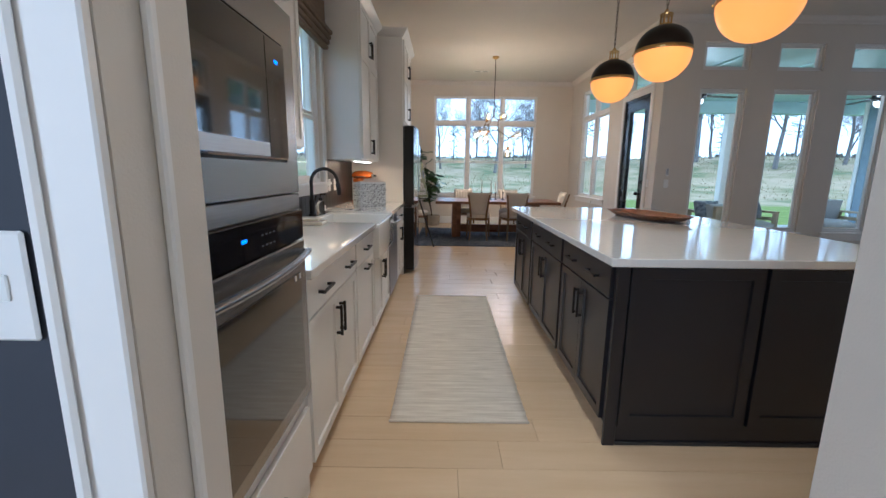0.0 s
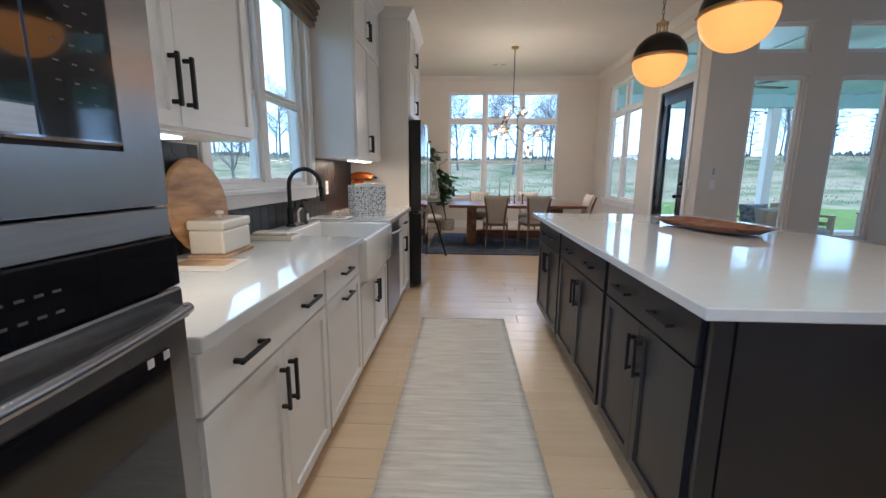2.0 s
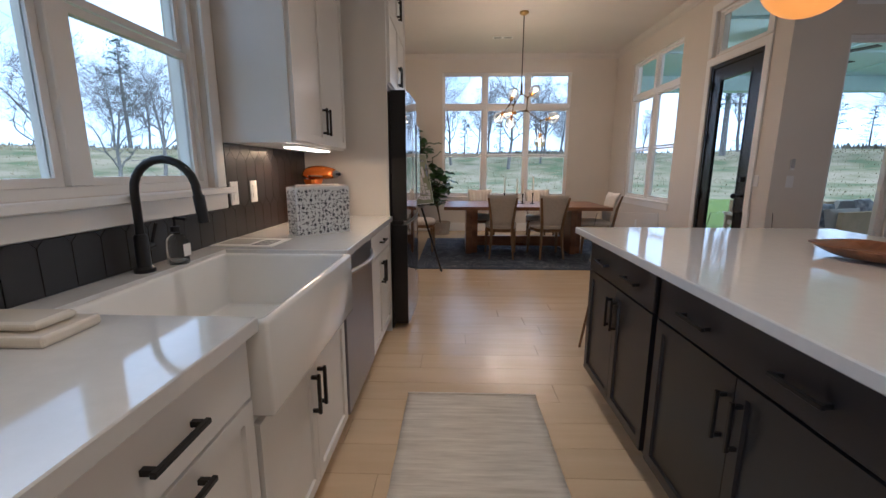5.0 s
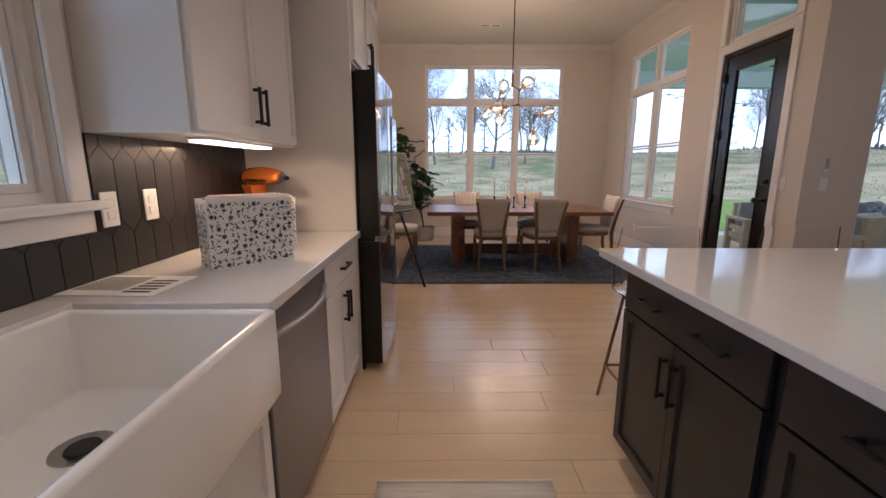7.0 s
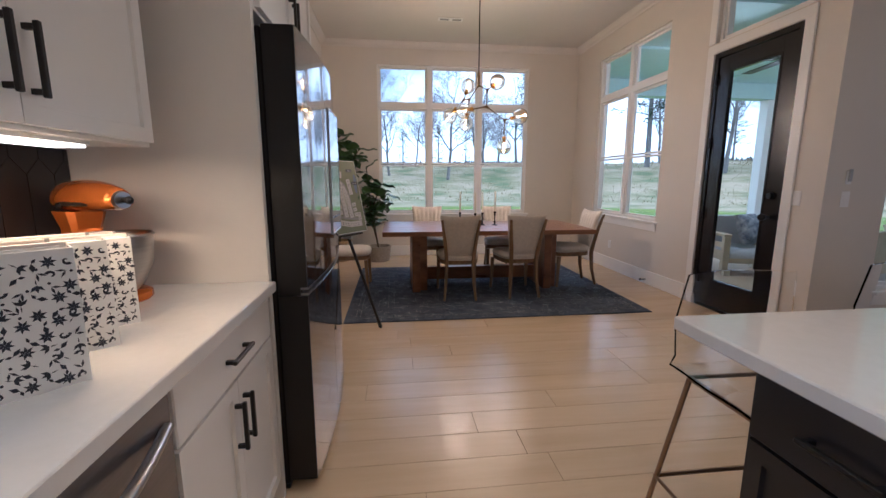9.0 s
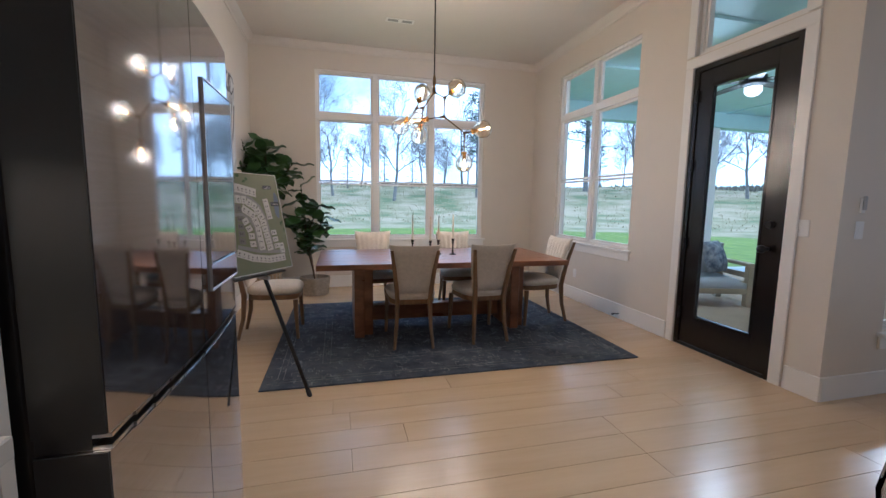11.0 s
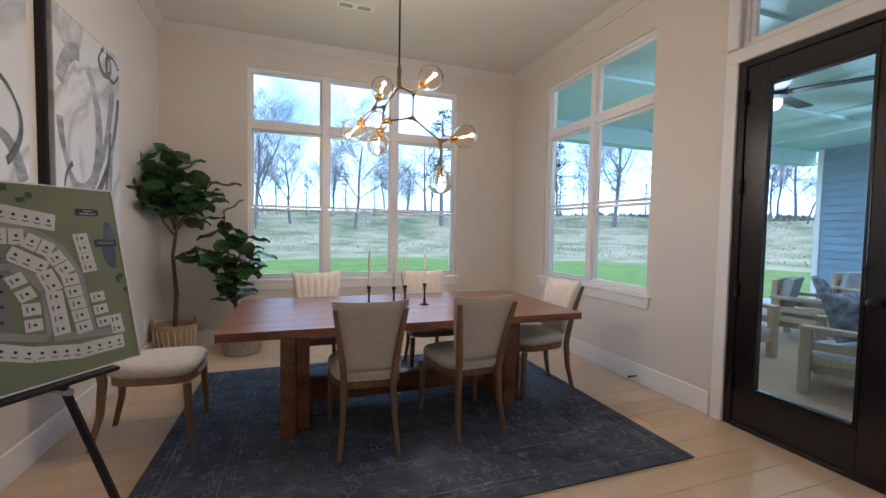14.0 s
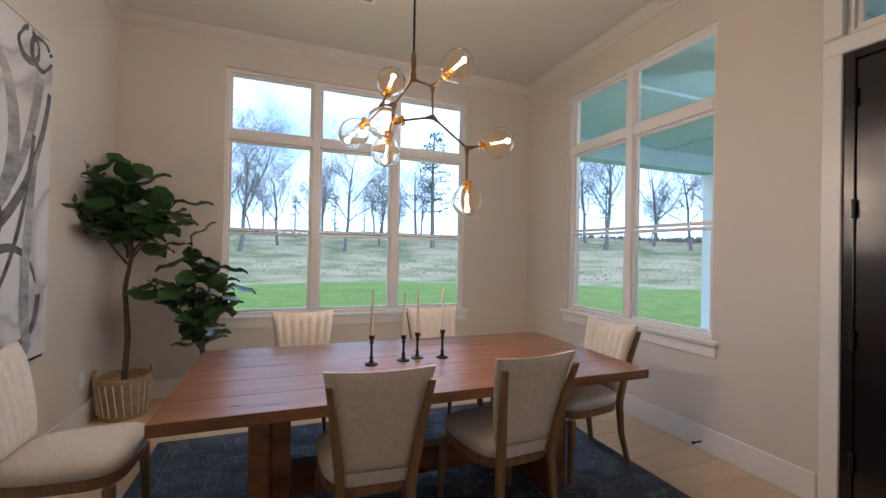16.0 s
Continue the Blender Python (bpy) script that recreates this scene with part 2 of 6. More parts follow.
M_LEAF = mat("fig_leaf", (0.018, 0.055, 0.014), 0.36, scale=7, col2=(0.075, 0.15, 0.04))
M_TRUNK = mat("fig_trunk", (0.09, 0.065, 0.045), 0.8, var=0.3, scale=20, bump=0.4, bscale=60)
M_BASKET = mat("woven_seagrass", (0.38, 0.27, 0.15), 0.85, var=0.3, scale=30, bump=0.8, bscale=120)
M_POT = mat("grey_basket", (0.36, 0.31, 0.25), 0.85, var=0.2, scale=30, bump=0.8, bscale=120)
M_COPPER = mat("orange_copper", (0.72, 0.20, 0.022), 0.2, metal=0.55, var=0.1)
M_BOARD = mat("acacia_board", (0.22, 0.105, 0.04), 0.45, scale=2.2, stretch=(1, 2.2, 7), col2=(0.62, 0.40, 0.20))
M_CERAM = mat("cream_ceramic", (0.74, 0.68, 0.58), 0.25, var=0.02, coat=0.3)
M_CANDLE = mat("ivory_candle", (0.72, 0.65, 0.52), 0.5, var=0.03)
M_PAPER = mat("printed_paper", (0.76, 0.73, 0.69), 0.45, scale=7, col2=(0.68, 0.58, 0.51))
M_PLATE = mat("white_plate", (0.80, 0.79, 0.77), 0.35, var=0.01)
M_BARK = mat("tree_bark", (0.165, 0.155, 0.145), 0.95, var=0.35, scale=6)
M_NEEDLE = mat("evergreen", (0.018, 0.045, 0.020), 0.9, var=0.5, scale=3)
M_CONC = mat("porch_concrete", (0.50, 0.52, 0.54), 0.75, var=0.12, scale=4, bump=0.2)
M_SIDING = mat("blue_grey_siding", (0.26, 0.33, 0.41), 0.6, var=0.06, rnd=0.05)
M_PORCHC = mat("porch_ceiling_paint", (0.55, 0.72, 0.72), 0.6, var=0.03)
M_OUTW = mat("pale_outdoor_wood", (0.46, 0.39, 0.28), 0.7, var=0.12, stretch=(1, 8, 1))
M_CUSH = mat("grey_cushion", (0.42, 0.43, 0.45), 0.9, var=0.08, bump=0.4, bscale=300)
M_PILLOW = mat("navy_pattern_pillow", (0.03, 0.05, 0.10), 0.9, scale=14, col2=(0.40, 0.42, 0.46))
M_LOT = mat("white_lot", (0.62, 0.605, 0.585), 0.5, var=0.02)
M_INK = mat("dark_ink", (0.03, 0.035, 0.05), 0.5)
M_MAP = mat("map_green", (0.195, 0.215, 0.120), 0.4, var=0.06, scale=5)
M_POND = mat("map_blue", (0.16, 0.21, 0.30), 0.4)
M_ROAD = mat("map_grey", (0.30, 0.30, 0.29), 0.4)
M_SHADEF = mat("brown_woven_shade", (0.11, 0.075, 0.05), 0.9, scale=5, stretch=(1, 1, 40), col2=(0.23, 0.17, 0.12), bump=0.5, bscale=200)
M_FAN = mat("fan_black", (0.02, 0.02, 0.022), 0.5)
M_MAT = mat("outdoor_rug", (0.24, 0.27, 0.29), 0.95, scale=9, col2=(0.50, 0.52, 0.52))


M_RUG = mat("cream_flatweave", (0.62, 0.55, 0.46), 0.95, scale=3, col2=(0.88, 0.815, 0.715), bump=0.5, bscale=90, stretch=(1.3, 15, 1))


M_ENAMEL = mat("white_enamel", (0.80, 0.81, 0.80), 0.28, var=0.02, scale=8, coat=0.2)
M_PRINT = mat("blue_black_print", (0.022, 0.028, 0.045), 0.4, var=0.25, scale=30)


def strokes():
    m = mat("abstract_paint", (0.7, 0.7, 0.68), 0.6)
    n, l = m.node_tree.nodes, m.node_tree.links
    b = n["Principled BSDF"]
    tc = n.new("ShaderNodeTexCoord")
    no = n.new("ShaderNodeTexNoise")
    no.inputs["Scale"].default_value, no.inputs["Detail"].default_value, no.inputs["Distortion"].default_value = 0.9, 3, 1.2
    r = n.new("ShaderNodeValToRGB")
    e = r.color_ramp.elements
    e[0].position, e[0].color = 0.30, (0.66, 0.65, 0.63, 1)
    e[1].position, e[1].color = 0.75, (0.70, 0.69, 0.67, 1)
    for p, c in ((0.44, 0.66), (0.48, 0.42), (0.52, 0.60), (0.56, 0.70), (0.62, 0.50), (0.67, 0.68)):
        x = e.new(p)
        x.color = (c, c * 0.985, c * 0.97, 1)
    l.new(tc.outputs["Object"], no.inputs["Vector"])
    l.new(no.outputs["Fac"], r.inputs["Fac"])
    l.new(r.outputs["Color"], b.inputs["Base Color"])
    return m


M_ART = strokes()
M_STROKE = mat("charcoal_stroke", (0.022, 0.020, 0.020), 0.7, scale=7, col2=(0.20, 0.19, 0.185), stretch=(1, 1, 2))
M_WASH = mat("grey_wash_stroke", (0.14, 0.145, 0.155), 0.7, scale=4, col2=(0.50, 0.495, 0.49), stretch=(1, 1, 3))

# ---- large structure ----


def wall_with(name, along, face, thick, a0, a1, z0, z1, holes, material, label):
    """A wall along x or y; face and face + thick bound it. holes: (a0, a1, z0, z1)."""
    bm = bmesh.new()
    As = sorted({a0, a1, *[h[0] for h in holes], *[h[1] for h in holes]})
    Zs = sorted({z0, z1, *[h[2] for h in holes], *[h[3] for h in holes]})
    lo, hi = min(face, face + thick), max(face, face + thick)
    for p, q in zip(As, As[1:]):
        for u, v in zip(Zs, Zs[1:]):
            if any(h[0] <= (p + q) / 2 <= h[1] and h[2] <= (u + v) / 2 <= h[3] for h in holes):
                continue
            if along == "x":
                box(bm, p, q, lo, hi, u, v)
            else:
                box(bm, lo, hi, p, q, u, v)
    bmesh.ops.remove_doubles(bm, verts=bm.verts, dist=1e-5)
    dup = {}
    for f in list(bm.faces):
        c = f.calc_center_median()
        dup.setdefault((round(c.x, 4), round(c.y, 4), round(c.z, 4)), []).append(f)
    bmesh.ops.delete(bm, geom=[f for fs in dup.values() if len(fs) > 1 for f in fs], context="FACES_ONLY")
    return solid(name, bm, material, label, "wall", kind="structure")


LX, RX, BY, JY = -1.0, 3.24, 11.1, 6.77
NW = (-0.15, 2.38, 0.72, 3.12)
SW = (8.71, 10.33, 0.79, 3.07)
KW = (3.16, 4.46, 1.175, 2.62)
BIG = [(3.77, 4.43), (4.82, 5.47), (5.86, 6.52)]
DW = (7.09, 7.995)
wall_with("wall_north", "x", BY, 0.16, LX - .16, RX + .16, -0.3, CEIL + .1, [NW], M_WALL, "warm white painted dining wall around a triple window")
wall_with("wall_west", "y", LX, -0.16, 1.15, BY, -0.3, CEIL + .1, [KW], M_WALL, "warm white painted wall behind the kitchen run")
wall_with("wall_east", "y", RX, 0.16, JY + .16, BY, -0.3, CEIL + .1, [SW, (*DW, -0.01, 2.50), (*DW, 2.60, 3.12)], M_WALL, "white painted wall with a glazed door and a window")
wall_with("wall_great_room", "x", JY, 0.16, RX, 9.5, -0.3, CEIL + .1, [(a, b, 0.45, 2.50) for a, b in BIG] + [(a, b, 2.75, 3.12) for a, b in BIG], M_WALL, "white painted wall with three tall windows and transoms")
wall_with("wall_hall", "x", 1.0, 0.15, -2.2, 3.4, 0, CEIL, [(-0.2, 0.71, -0.01, 2.44)], M_WALL, "white wall with a wide cased opening")
wall_with("wall_far_east", "y", 9.5, 0.16, -1.6, JY, 0, CEIL, [], M_WALL, "plain white painted wall")
wall_with("wall_south", "x", -1.6, -0.16, 3.4, 9.5, 0, CEIL, [], M_WALL, "plain white painted wall")
wall_with("wall_side", "y", 3.4, 0.15, -1.6, 1.0, 0, CEIL, [], M_WALL, "plain white painted wall")
solid("wall_dark_hall", abox(-2.2, -0.274, 0.992, 1.0 - .002, 0.14, CEIL), M_DARKWALL, "dark charcoal painted hall wall beside the opening", "wall", kind="structure")
solid("wall_hall_west", abox(-2.3, -2.2, -2.2, 1.0, 0, CEIL), M_DARKWALL, "dark charcoal painted hall wall", "wall", kind="structure")
solid("wall_hall_south", abox(-2.3, 3.4, -2.3, -2.2, 0, CEIL), M_WALL, "plain white hall wall", "wall", kind="structure")
solid("ceiling", abox(-2.3, 9.7, -2.3, BY + .16, CEIL, CEIL + .1), M_CEIL, "smooth white painted ceiling", "ceiling", kind="structure")

# trims and glowing lenses of the assumed downlights, above the view
for dx_, dy_, watts_ in ASSUMED_DOWNLIGHTS:
    dl = base("recessed_light", pose(dx_, dy_, CEIL), "assumed round white recessed downlight, unseen, added to light the floor", "ceiling light", "recessed downlights")
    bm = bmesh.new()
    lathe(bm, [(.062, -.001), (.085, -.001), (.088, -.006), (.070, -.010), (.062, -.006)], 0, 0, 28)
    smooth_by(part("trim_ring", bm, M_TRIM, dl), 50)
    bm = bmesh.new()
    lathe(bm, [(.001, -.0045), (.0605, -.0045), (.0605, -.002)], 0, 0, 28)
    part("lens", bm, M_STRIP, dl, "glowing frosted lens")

# floor: sub-floor and oak planks
floor = solid("floor", abox(-2.3, 9.7, -2.3, BY + .16, -0.3, -0.012), M_GAP, "pale oak plank floor with a satin finish", "floor", kind="structure")


def trim(name, bm, label, category="trim", material=None):
    return solid(name, bm, material or M_TRIM, label, category, kind="structure")


# baseboards, crown and casings
BB = 0.17
trim("baseboard", abox(LX, RX, BY - .016, BY, 0, BB, .004), "tall white painted baseboard", "baseboard")
trim("baseboard", abox(LX, LX + .016, 6.66, BY - .017, 0, BB, .004), "tall white painted baseboard", "baseboard")
trim("baseboard", abox(RX - .016, RX, DW[1] + .1, BY - .017, 0, BB, .004), "tall white painted baseboard", "baseboard")
trim("baseboard", abox(RX - .016, RX, JY - .016, DW[0] - .1, 0, BB, .004), "tall white painted baseboard", "baseboard")
trim("baseboard", abox(RX, 9.5, JY - .016, JY, 0, BB, .004), "tall white painted baseboard", "baseboard")
trim("baseboard", abox(-2.2, -0.275, 0.972, 0.99, 0, BB, .004), "white painted hall baseboard", "baseboard")


def crown(p0, p1, inward):
    bm = bmesh.new()
    p0, p1, w = Vector(p0), Vector(p1), Vector(inward)
    prof = [(0, 0), (0.012, 0), (0.02, 0.02), (0.05, 0.04), (0.08, 0.075), (0.085, 0.09), (0, 0.09)]
    ra = [bm.verts.new(p0 + w * u + Vector((0, 0, CEIL - .09 + v - .001))) for u, v in prof]
    rb = [bm.verts.new(p1 + w * u + Vector((0, 0, CEIL - .09 + v - .001))) for u, v in prof]
    for i in range(len(prof)):
        j = (i + 1) % len(prof)
        bm.faces.new((ra[i], ra[j], rb[j], rb[i]))
    bm.faces.new(ra)
    bm.faces.new(rb[::-1])
    return trim("crown_molding", bm, "warm white painted crown molding along the ceiling", "molding", M_CEIL)


crown((LX, BY, 0), (RX, BY, 0), (0, -1, 0))
crown((RX, JY, 0), (RX, BY, 0), (-1, 0, 0))
crown((LX, 6.7, 0), (LX, BY, 0), (1, 0, 0))
crown((RX, JY, 0), (9.5, JY, 0), (0, -1, 0))


def casing(m, w, h, width=0.085, sill=False, bottom=True, proud=0.018):
    """Trim round an opening; local x along it, z up, -y into the room."""
    obs = []
    for x0, x1, z0, z1 in ((-width, 0, 0 if sill or not bottom else -width, h), (w, w + width, 0 if sill or not bottom else -width, h), (-width, w + width, h, h + width)):
        b = abox(x0, x1, -proud, -0.001, z0, z1, .003)
        o = trim("casing", b, "flat white painted casing")
        o.matrix_basis = m
        obs.append(o)
    if sill:
        o = trim("sill", box(abox(-width - .03, w + width + .03, -.05, 0.02, -.03, -0.0015, .005), -width, w + width, -proud, -.001, -.03 - width, -.031, .003), "white painted window stool and apron", "window sill")
        o.matrix_basis = m
    elif bottom:
        o = trim("casing", abox(-width, w + width, -proud - .002, -.0015, -width, 0, .003), "flat white painted casing")
        o.matrix_basis = m


def stool_and_apron(m, w):
    o = trim("sill", box(abox(-.05, w + .05, -.045, 0.02, -.03, -0.0015, .005), -.03, w + .03, -.016, -.001, -.12, -.031, .003), "white painted window stool and apron", "window sill")
    o.matrix_basis = m


def window(name, m, w, h, cols, rows, label, fr=0.05, depth=0.1):
    """Local x along the opening, z up, y outwards. cols and rows: fractions; each cell is a pane with a sash."""
    win = base(name, m, label, "window", kind="structure")
    bm = bmesh.new()
    box(bm, 0, fr * .6, .03, .03 + depth, 0, h)
    box(bm, w - fr * .6, w, .03, .03 + depth, 0, h)
    box(bm, fr * .6, w - fr * .6, .03, .03 + depth, h - fr * .6, h)
    box(bm, fr * .6, w - fr * .6, .03, .03 + depth, 0, fr * .6)
    part("window_frame", bm, M_TRIM, win)
    xs = [0] + [c * w for c in cols] + [w]
    for x in xs[1:-1]:
        part("mullion", abox(x - fr * .75, x + fr * .75, .026, .125, fr * .6 + .001, h - fr * .6 - .001, .004), M_TRIM, win)
    for i, (x0, x1) in enumerate(zip(xs, xs[1:])):
        x0 += fr * (.6 if i == 0 else .75) + .001
        x1 -= fr * (.6 if i == len(xs) - 2 else .75) + .001
        zs = [fr * .6 + .001] + [r * h for r, _ in rows] + [h - fr * .6 - .001]
        ks = [0] + [k for _, k in rows] + [0]
        for j, (z0, z1) in enumerate(zip(zs, zs[1:])):
            z0 += ks[j] / 2 + (.001 if ks[j] else 0)
            z1 -= ks[j + 1] / 2 + (.001 if ks[j + 1] else 0)
            s = .026
            yy = .05 if j == 0 else .066
            bm = bmesh.new()
            for a in ((x0, x0 + s, z0, z1), (x1 - s, x1, z0, z1), (x0 + s, x1 - s, z0, z0 + s), (x0 + s, x1 - s, z1 - s, z1)):
                box(bm, a[0], a[1], yy, yy + .03, a[2], a[3])
            sash = part("sash", bm, M_TRIM, win)
            p = part("pane", abox(x0 + s, x1 - s, yy + .012, yy + .017, z0 + s, z1 - s), M_PANE, sash)
            p.visible_shadow = False
        for (r, k) in rows:
            if k > .03:
                part("transom_bar", abox(x0 - .0, x1 + .0, .028, .12, r * h - k / 2, r * h + k / 2, .003), M_TRIM, win)
    return win


window("window_1", pose(NW[0], BY, NW[2]), NW[1] - NW[0], NW[3] - NW[2], (1 / 3, 2 / 3), ((.345, .012), (.735, .085)), "white framed triple window with transoms over the lawn")
stool_and_apron(pose(NW[0], BY, NW[2]), NW[1] - NW[0])
window("window_2", pose(RX, SW[1], SW[2], 0, 0, -90), SW[1] - SW[0], SW[3] - SW[2], (.5,), ((.36, .012), (.745, .085)), "white framed double window with transoms beside the porch")
stool_and_apron(pose(RX, SW[1], SW[2], 0, 0, -90), SW[1] - SW[0])
window("window_3", pose(LX, KW[0], KW[2], 0, 0, 90), KW[1] - KW[0], KW[3] - KW[2], (.5,), ((.40, .012),), "white framed double-hung kitchen window above the sink")
casing(pose(LX, KW[0], KW[2], 0, 0, 90), KW[1] - KW[0], KW[3] - KW[2], width=.07, sill=True)
for k, (a, b) in enumerate(BIG):
    window("window_%d" % (4 + 2 * k), pose(a, JY, 0.45), b - a, 2.05, (), (), "tall fixed window with white frame facing the porch")
    stool_and_apron(pose(a, JY, 0.45), b - a)
    window("window_%d" % (5 + 2 * k), pose(a, JY, 2.75), b - a, 0.37, (), (), "small transom window above a tall window")
window("window_10", pose(RX, DW[1], 2.60, 0, 0, -90), DW[1] - DW[0], 0.52, (), (), "transom window over the black glazed door")
casing(pose(RX, DW[1], 2.60, 0, 0, -90), DW[1] - DW[0], 0.52, bottom=False)
casing(pose(RX, DW[1], 0.0, 0, 0, -90), DW[1] - DW[0], 2.50, bottom=False)
casing(pose(-0.2, 1.0, 0), 0.91, 2.44, width=.072, bottom=False, proud=.016)
for a, b in ((-.272, -.256), (.766, .782)):
    trim("casing_bead", abox(a, b, .974, .9835, 0, 2.51, .004), "raised bead along the hall casing")
trim("door_stop_bead", abox(-.1995, -.188, 1.06, 1.075, 0, 2.44, .003), "slim bead along the cased opening")

# glazed black door in the east wall
door = base("door_1", pose(RX, DW[1], 0.0, 0, 0, -90), "closed black full-lite glass door to the porch", "door", kind="structure")
dw = DW[1] - DW[0]
bm = bmesh.new()
for a in ((0, .05, 0, 2.5), (dw - .05, dw, 0, 2.5), (.05, dw - .05, 2.455, 2.5)):
    box(bm, a[0], a[1], .0, .13, a[2], a[3], .002)
part("door_frame", bm, M_DOOR, door)
bm = bmesh.new()
x0, x1 = .053, dw - .053
for a in ((x0, x0 + .125, .03, 2.45), (x1 - .125, x1, .03, 2.45), (x0 + .125, x1 - .125, .03, .28), (x0 + .125, x1 - .125, 2.32, 2.45)):
    box(bm, a[0], a[1], .012, .056, a[2], a[3], .003)
leaf = part("door_leaf", bm, M_DOOR, door)
bm = bmesh.new()
for a in ((x0 + .125, x0 + .145, .28, 2.32), (x1 - .145, x1 - .125, .28, 2.32), (x0 + .145, x1 - .145, .28, .30), (x0 + .145, x1 - .145, 2.30, 2.32)):
    box(bm, a[0], a[1], .006, .05, a[2], a[3], .003)
part("glazing_bead", bm, M_DOOR, leaf)
p = part("pane", abox(x0 + .145, x1 - .145, .028, .034, .30, 2.30), M_PANE, leaf)
p.visible_shadow = False
bm = bmesh.new()
tube(bm, (x1 - .062, .012, .98), (x1 - .062, -.05, .98), .014)
ball(bm, (x1 - .062, -.055, .98), .03)
smooth_by(part("door_handle", bm, M_BLACK, leaf))
bm = bmesh.new()
tube(bm, (x1 - .062, .012, 1.16), (x1 - .062, -.018, 1.16), .03, .026, 16)
smooth_by(part("deadbolt", bm, M_BLACK, leaf))
for z in (.3, .95, 1.65, 2.25):
    bm = bmesh.new()
    tube(bm, (.05, -.008, z - .05), (.05, -.008, z + .05), .009)
    part("hinge", bm, M_BLACK, door)
part("threshold", abox(.05, dw - .05, -.005, .13, 0, .028, .004), M_BLACK, door)

# ---- kitchen ----


def front_mesh(w, h, slab=False, rail=.058):
    """A cabinet front, x 0..w, z 0..h, face towards -y, back at y = 0."""
    bm = bmesh.new()
    if slab:
        return box(bm, 0, w, -.02, 0, 0, h, .003)
    box(bm, 0, w, -.02, 0, 0, h)
    f = next(q for q in bm.faces if q.normal.y < -.9)
    bmesh.ops.inset_region(bm, faces=[f], thickness=rail, depth=0)
    bmesh.ops.inset_region(bm, faces=[f], thickness=.004, depth=0)
    for v in f.verts:
        v.co.y += .010
    return bm


def pull(parent, x, z, vert, length=.15):
    bm = bmesh.new()
    k = length / 2
    if vert:
        box(bm, x - .006, x + .006, -.052, -.040, z - k, z + k, .002)
        for s in (-1, 1):
            box(bm, x - .006, x + .006, -.041, -.0195, z + s * (k - .012) - .006, z + s * (k - .012) + .006, .001)
    else:
        box(bm, x - k, x + k, -.052, -.040, z - .006, z + .006, .002)
        for s in (-1, 1):
            box(bm, x + s * (k - .012) - .006, x + s * (k - .012) + .006, -.041, -.0195, z - .006, z + .006, .001)
    return part("handle", bm, M_BLACK, parent, "square black bar handle")


def cabinet(name, m, w, d, z0, z1, fronts, paint, label, toe=0.0, group="", pull_len=.15):
    """fronts: (kind, x0, x1, z0, z1, pulls), pulls being (x, z, vertical)."""
    c = base(name, m, label, "cabinet", group)
    bm = abox(0, w, 0, d, z0 + toe, z1)
    if toe:
        box(bm, .002, w - .002, .07, d, z0, z0 + toe - .001)
    part("body", bm, paint, c)
    for kind, a, b, u, v, pulls in fronts:
        f = part(kind, front_mesh(b - a, v - u, slab=(kind == "drawer")), paint, c, at=pose(a, -.0005, u))
        for x, z, vert in pulls:
            pull(f, x - a, z - u, vert, pull_len)
    return c


FX = -0.395


def left(y):
    return pose(FX, y, 0, 0, 0, 90)


G = .003
DZ = (.715, .868)
LZ = (.118, .708)


def two_doors(w, z0=LZ[0], z1=LZ[1], top=True, e=.012):
    mid = w / 2
    hz = z1 - .13 if top else z0 + .13
    return [("door", e, mid - .0015, z0, z1, [(mid - .032, hz, True)]), ("door", mid + .0015, w - e, z0, z1, [(mid + .032, hz, True)])]


w = .855
cabinet("base_cabinet", left(2.033), w, .60, 0, .875, [("drawer", .012, w - .012, *DZ, [(w * .25, .79, False), (w * .77, .79, False)])] + two_doors(w), M_CABW, "white shaker base cabinet with wide drawer and two doors", .11, "white base cabinets")
w = .585
cabinet("base_cabinet", left(2.89), w, .60, 0, .875, [("drawer", .012, w - .012, *DZ, [(w / 2, .79, False)]), ("door", .012, w - .012, *LZ, [(w / 2, .665, False)])], M_CABW, "white shaker base cabinet with drawer and pull-out door", .11, "white base cabinets")
w = .82
cabinet("sink_cabinet", left(3.478), w, .60, 0, .64, two_doors(w, LZ[0], .62), M_CABW, "white two-door sink base cabinet below an apron sink", .11, "white base cabinets")
w = .69
cabinet("base_cabinet", left(4.915), w, .60, 0, .875, [("drawer", .012, w - .012, *DZ, [(w / 2, .79, False)])] + two_doors(w), M_CABW, "white shaker base cabinet with drawer beside the refrigerator", .11, "white base cabinets")

# dishwasher
dwm = base("dishwasher", left(4.303), "dark stainless dishwasher under the quartz counter", "dishwasher")
part("body", box(abox(0, .607, .03, .58, .10, .872), .0, .607, .08, .58, 0, .099), M_STEEL, dwm)
d = part("door", abox(.004, .603, -.025, .029, .115, .868, .004), M_DISHW, dwm)
bm = bmesh.new()
pipe(bm, [(.03 + .547 * k / 10, -.03 - .045 * math.sin(math.pi * k / 10), .80) for k in range(11)], .011)
smooth_by(part("handle", bm, M_STEELX, d, "curved brushed steel handle"))

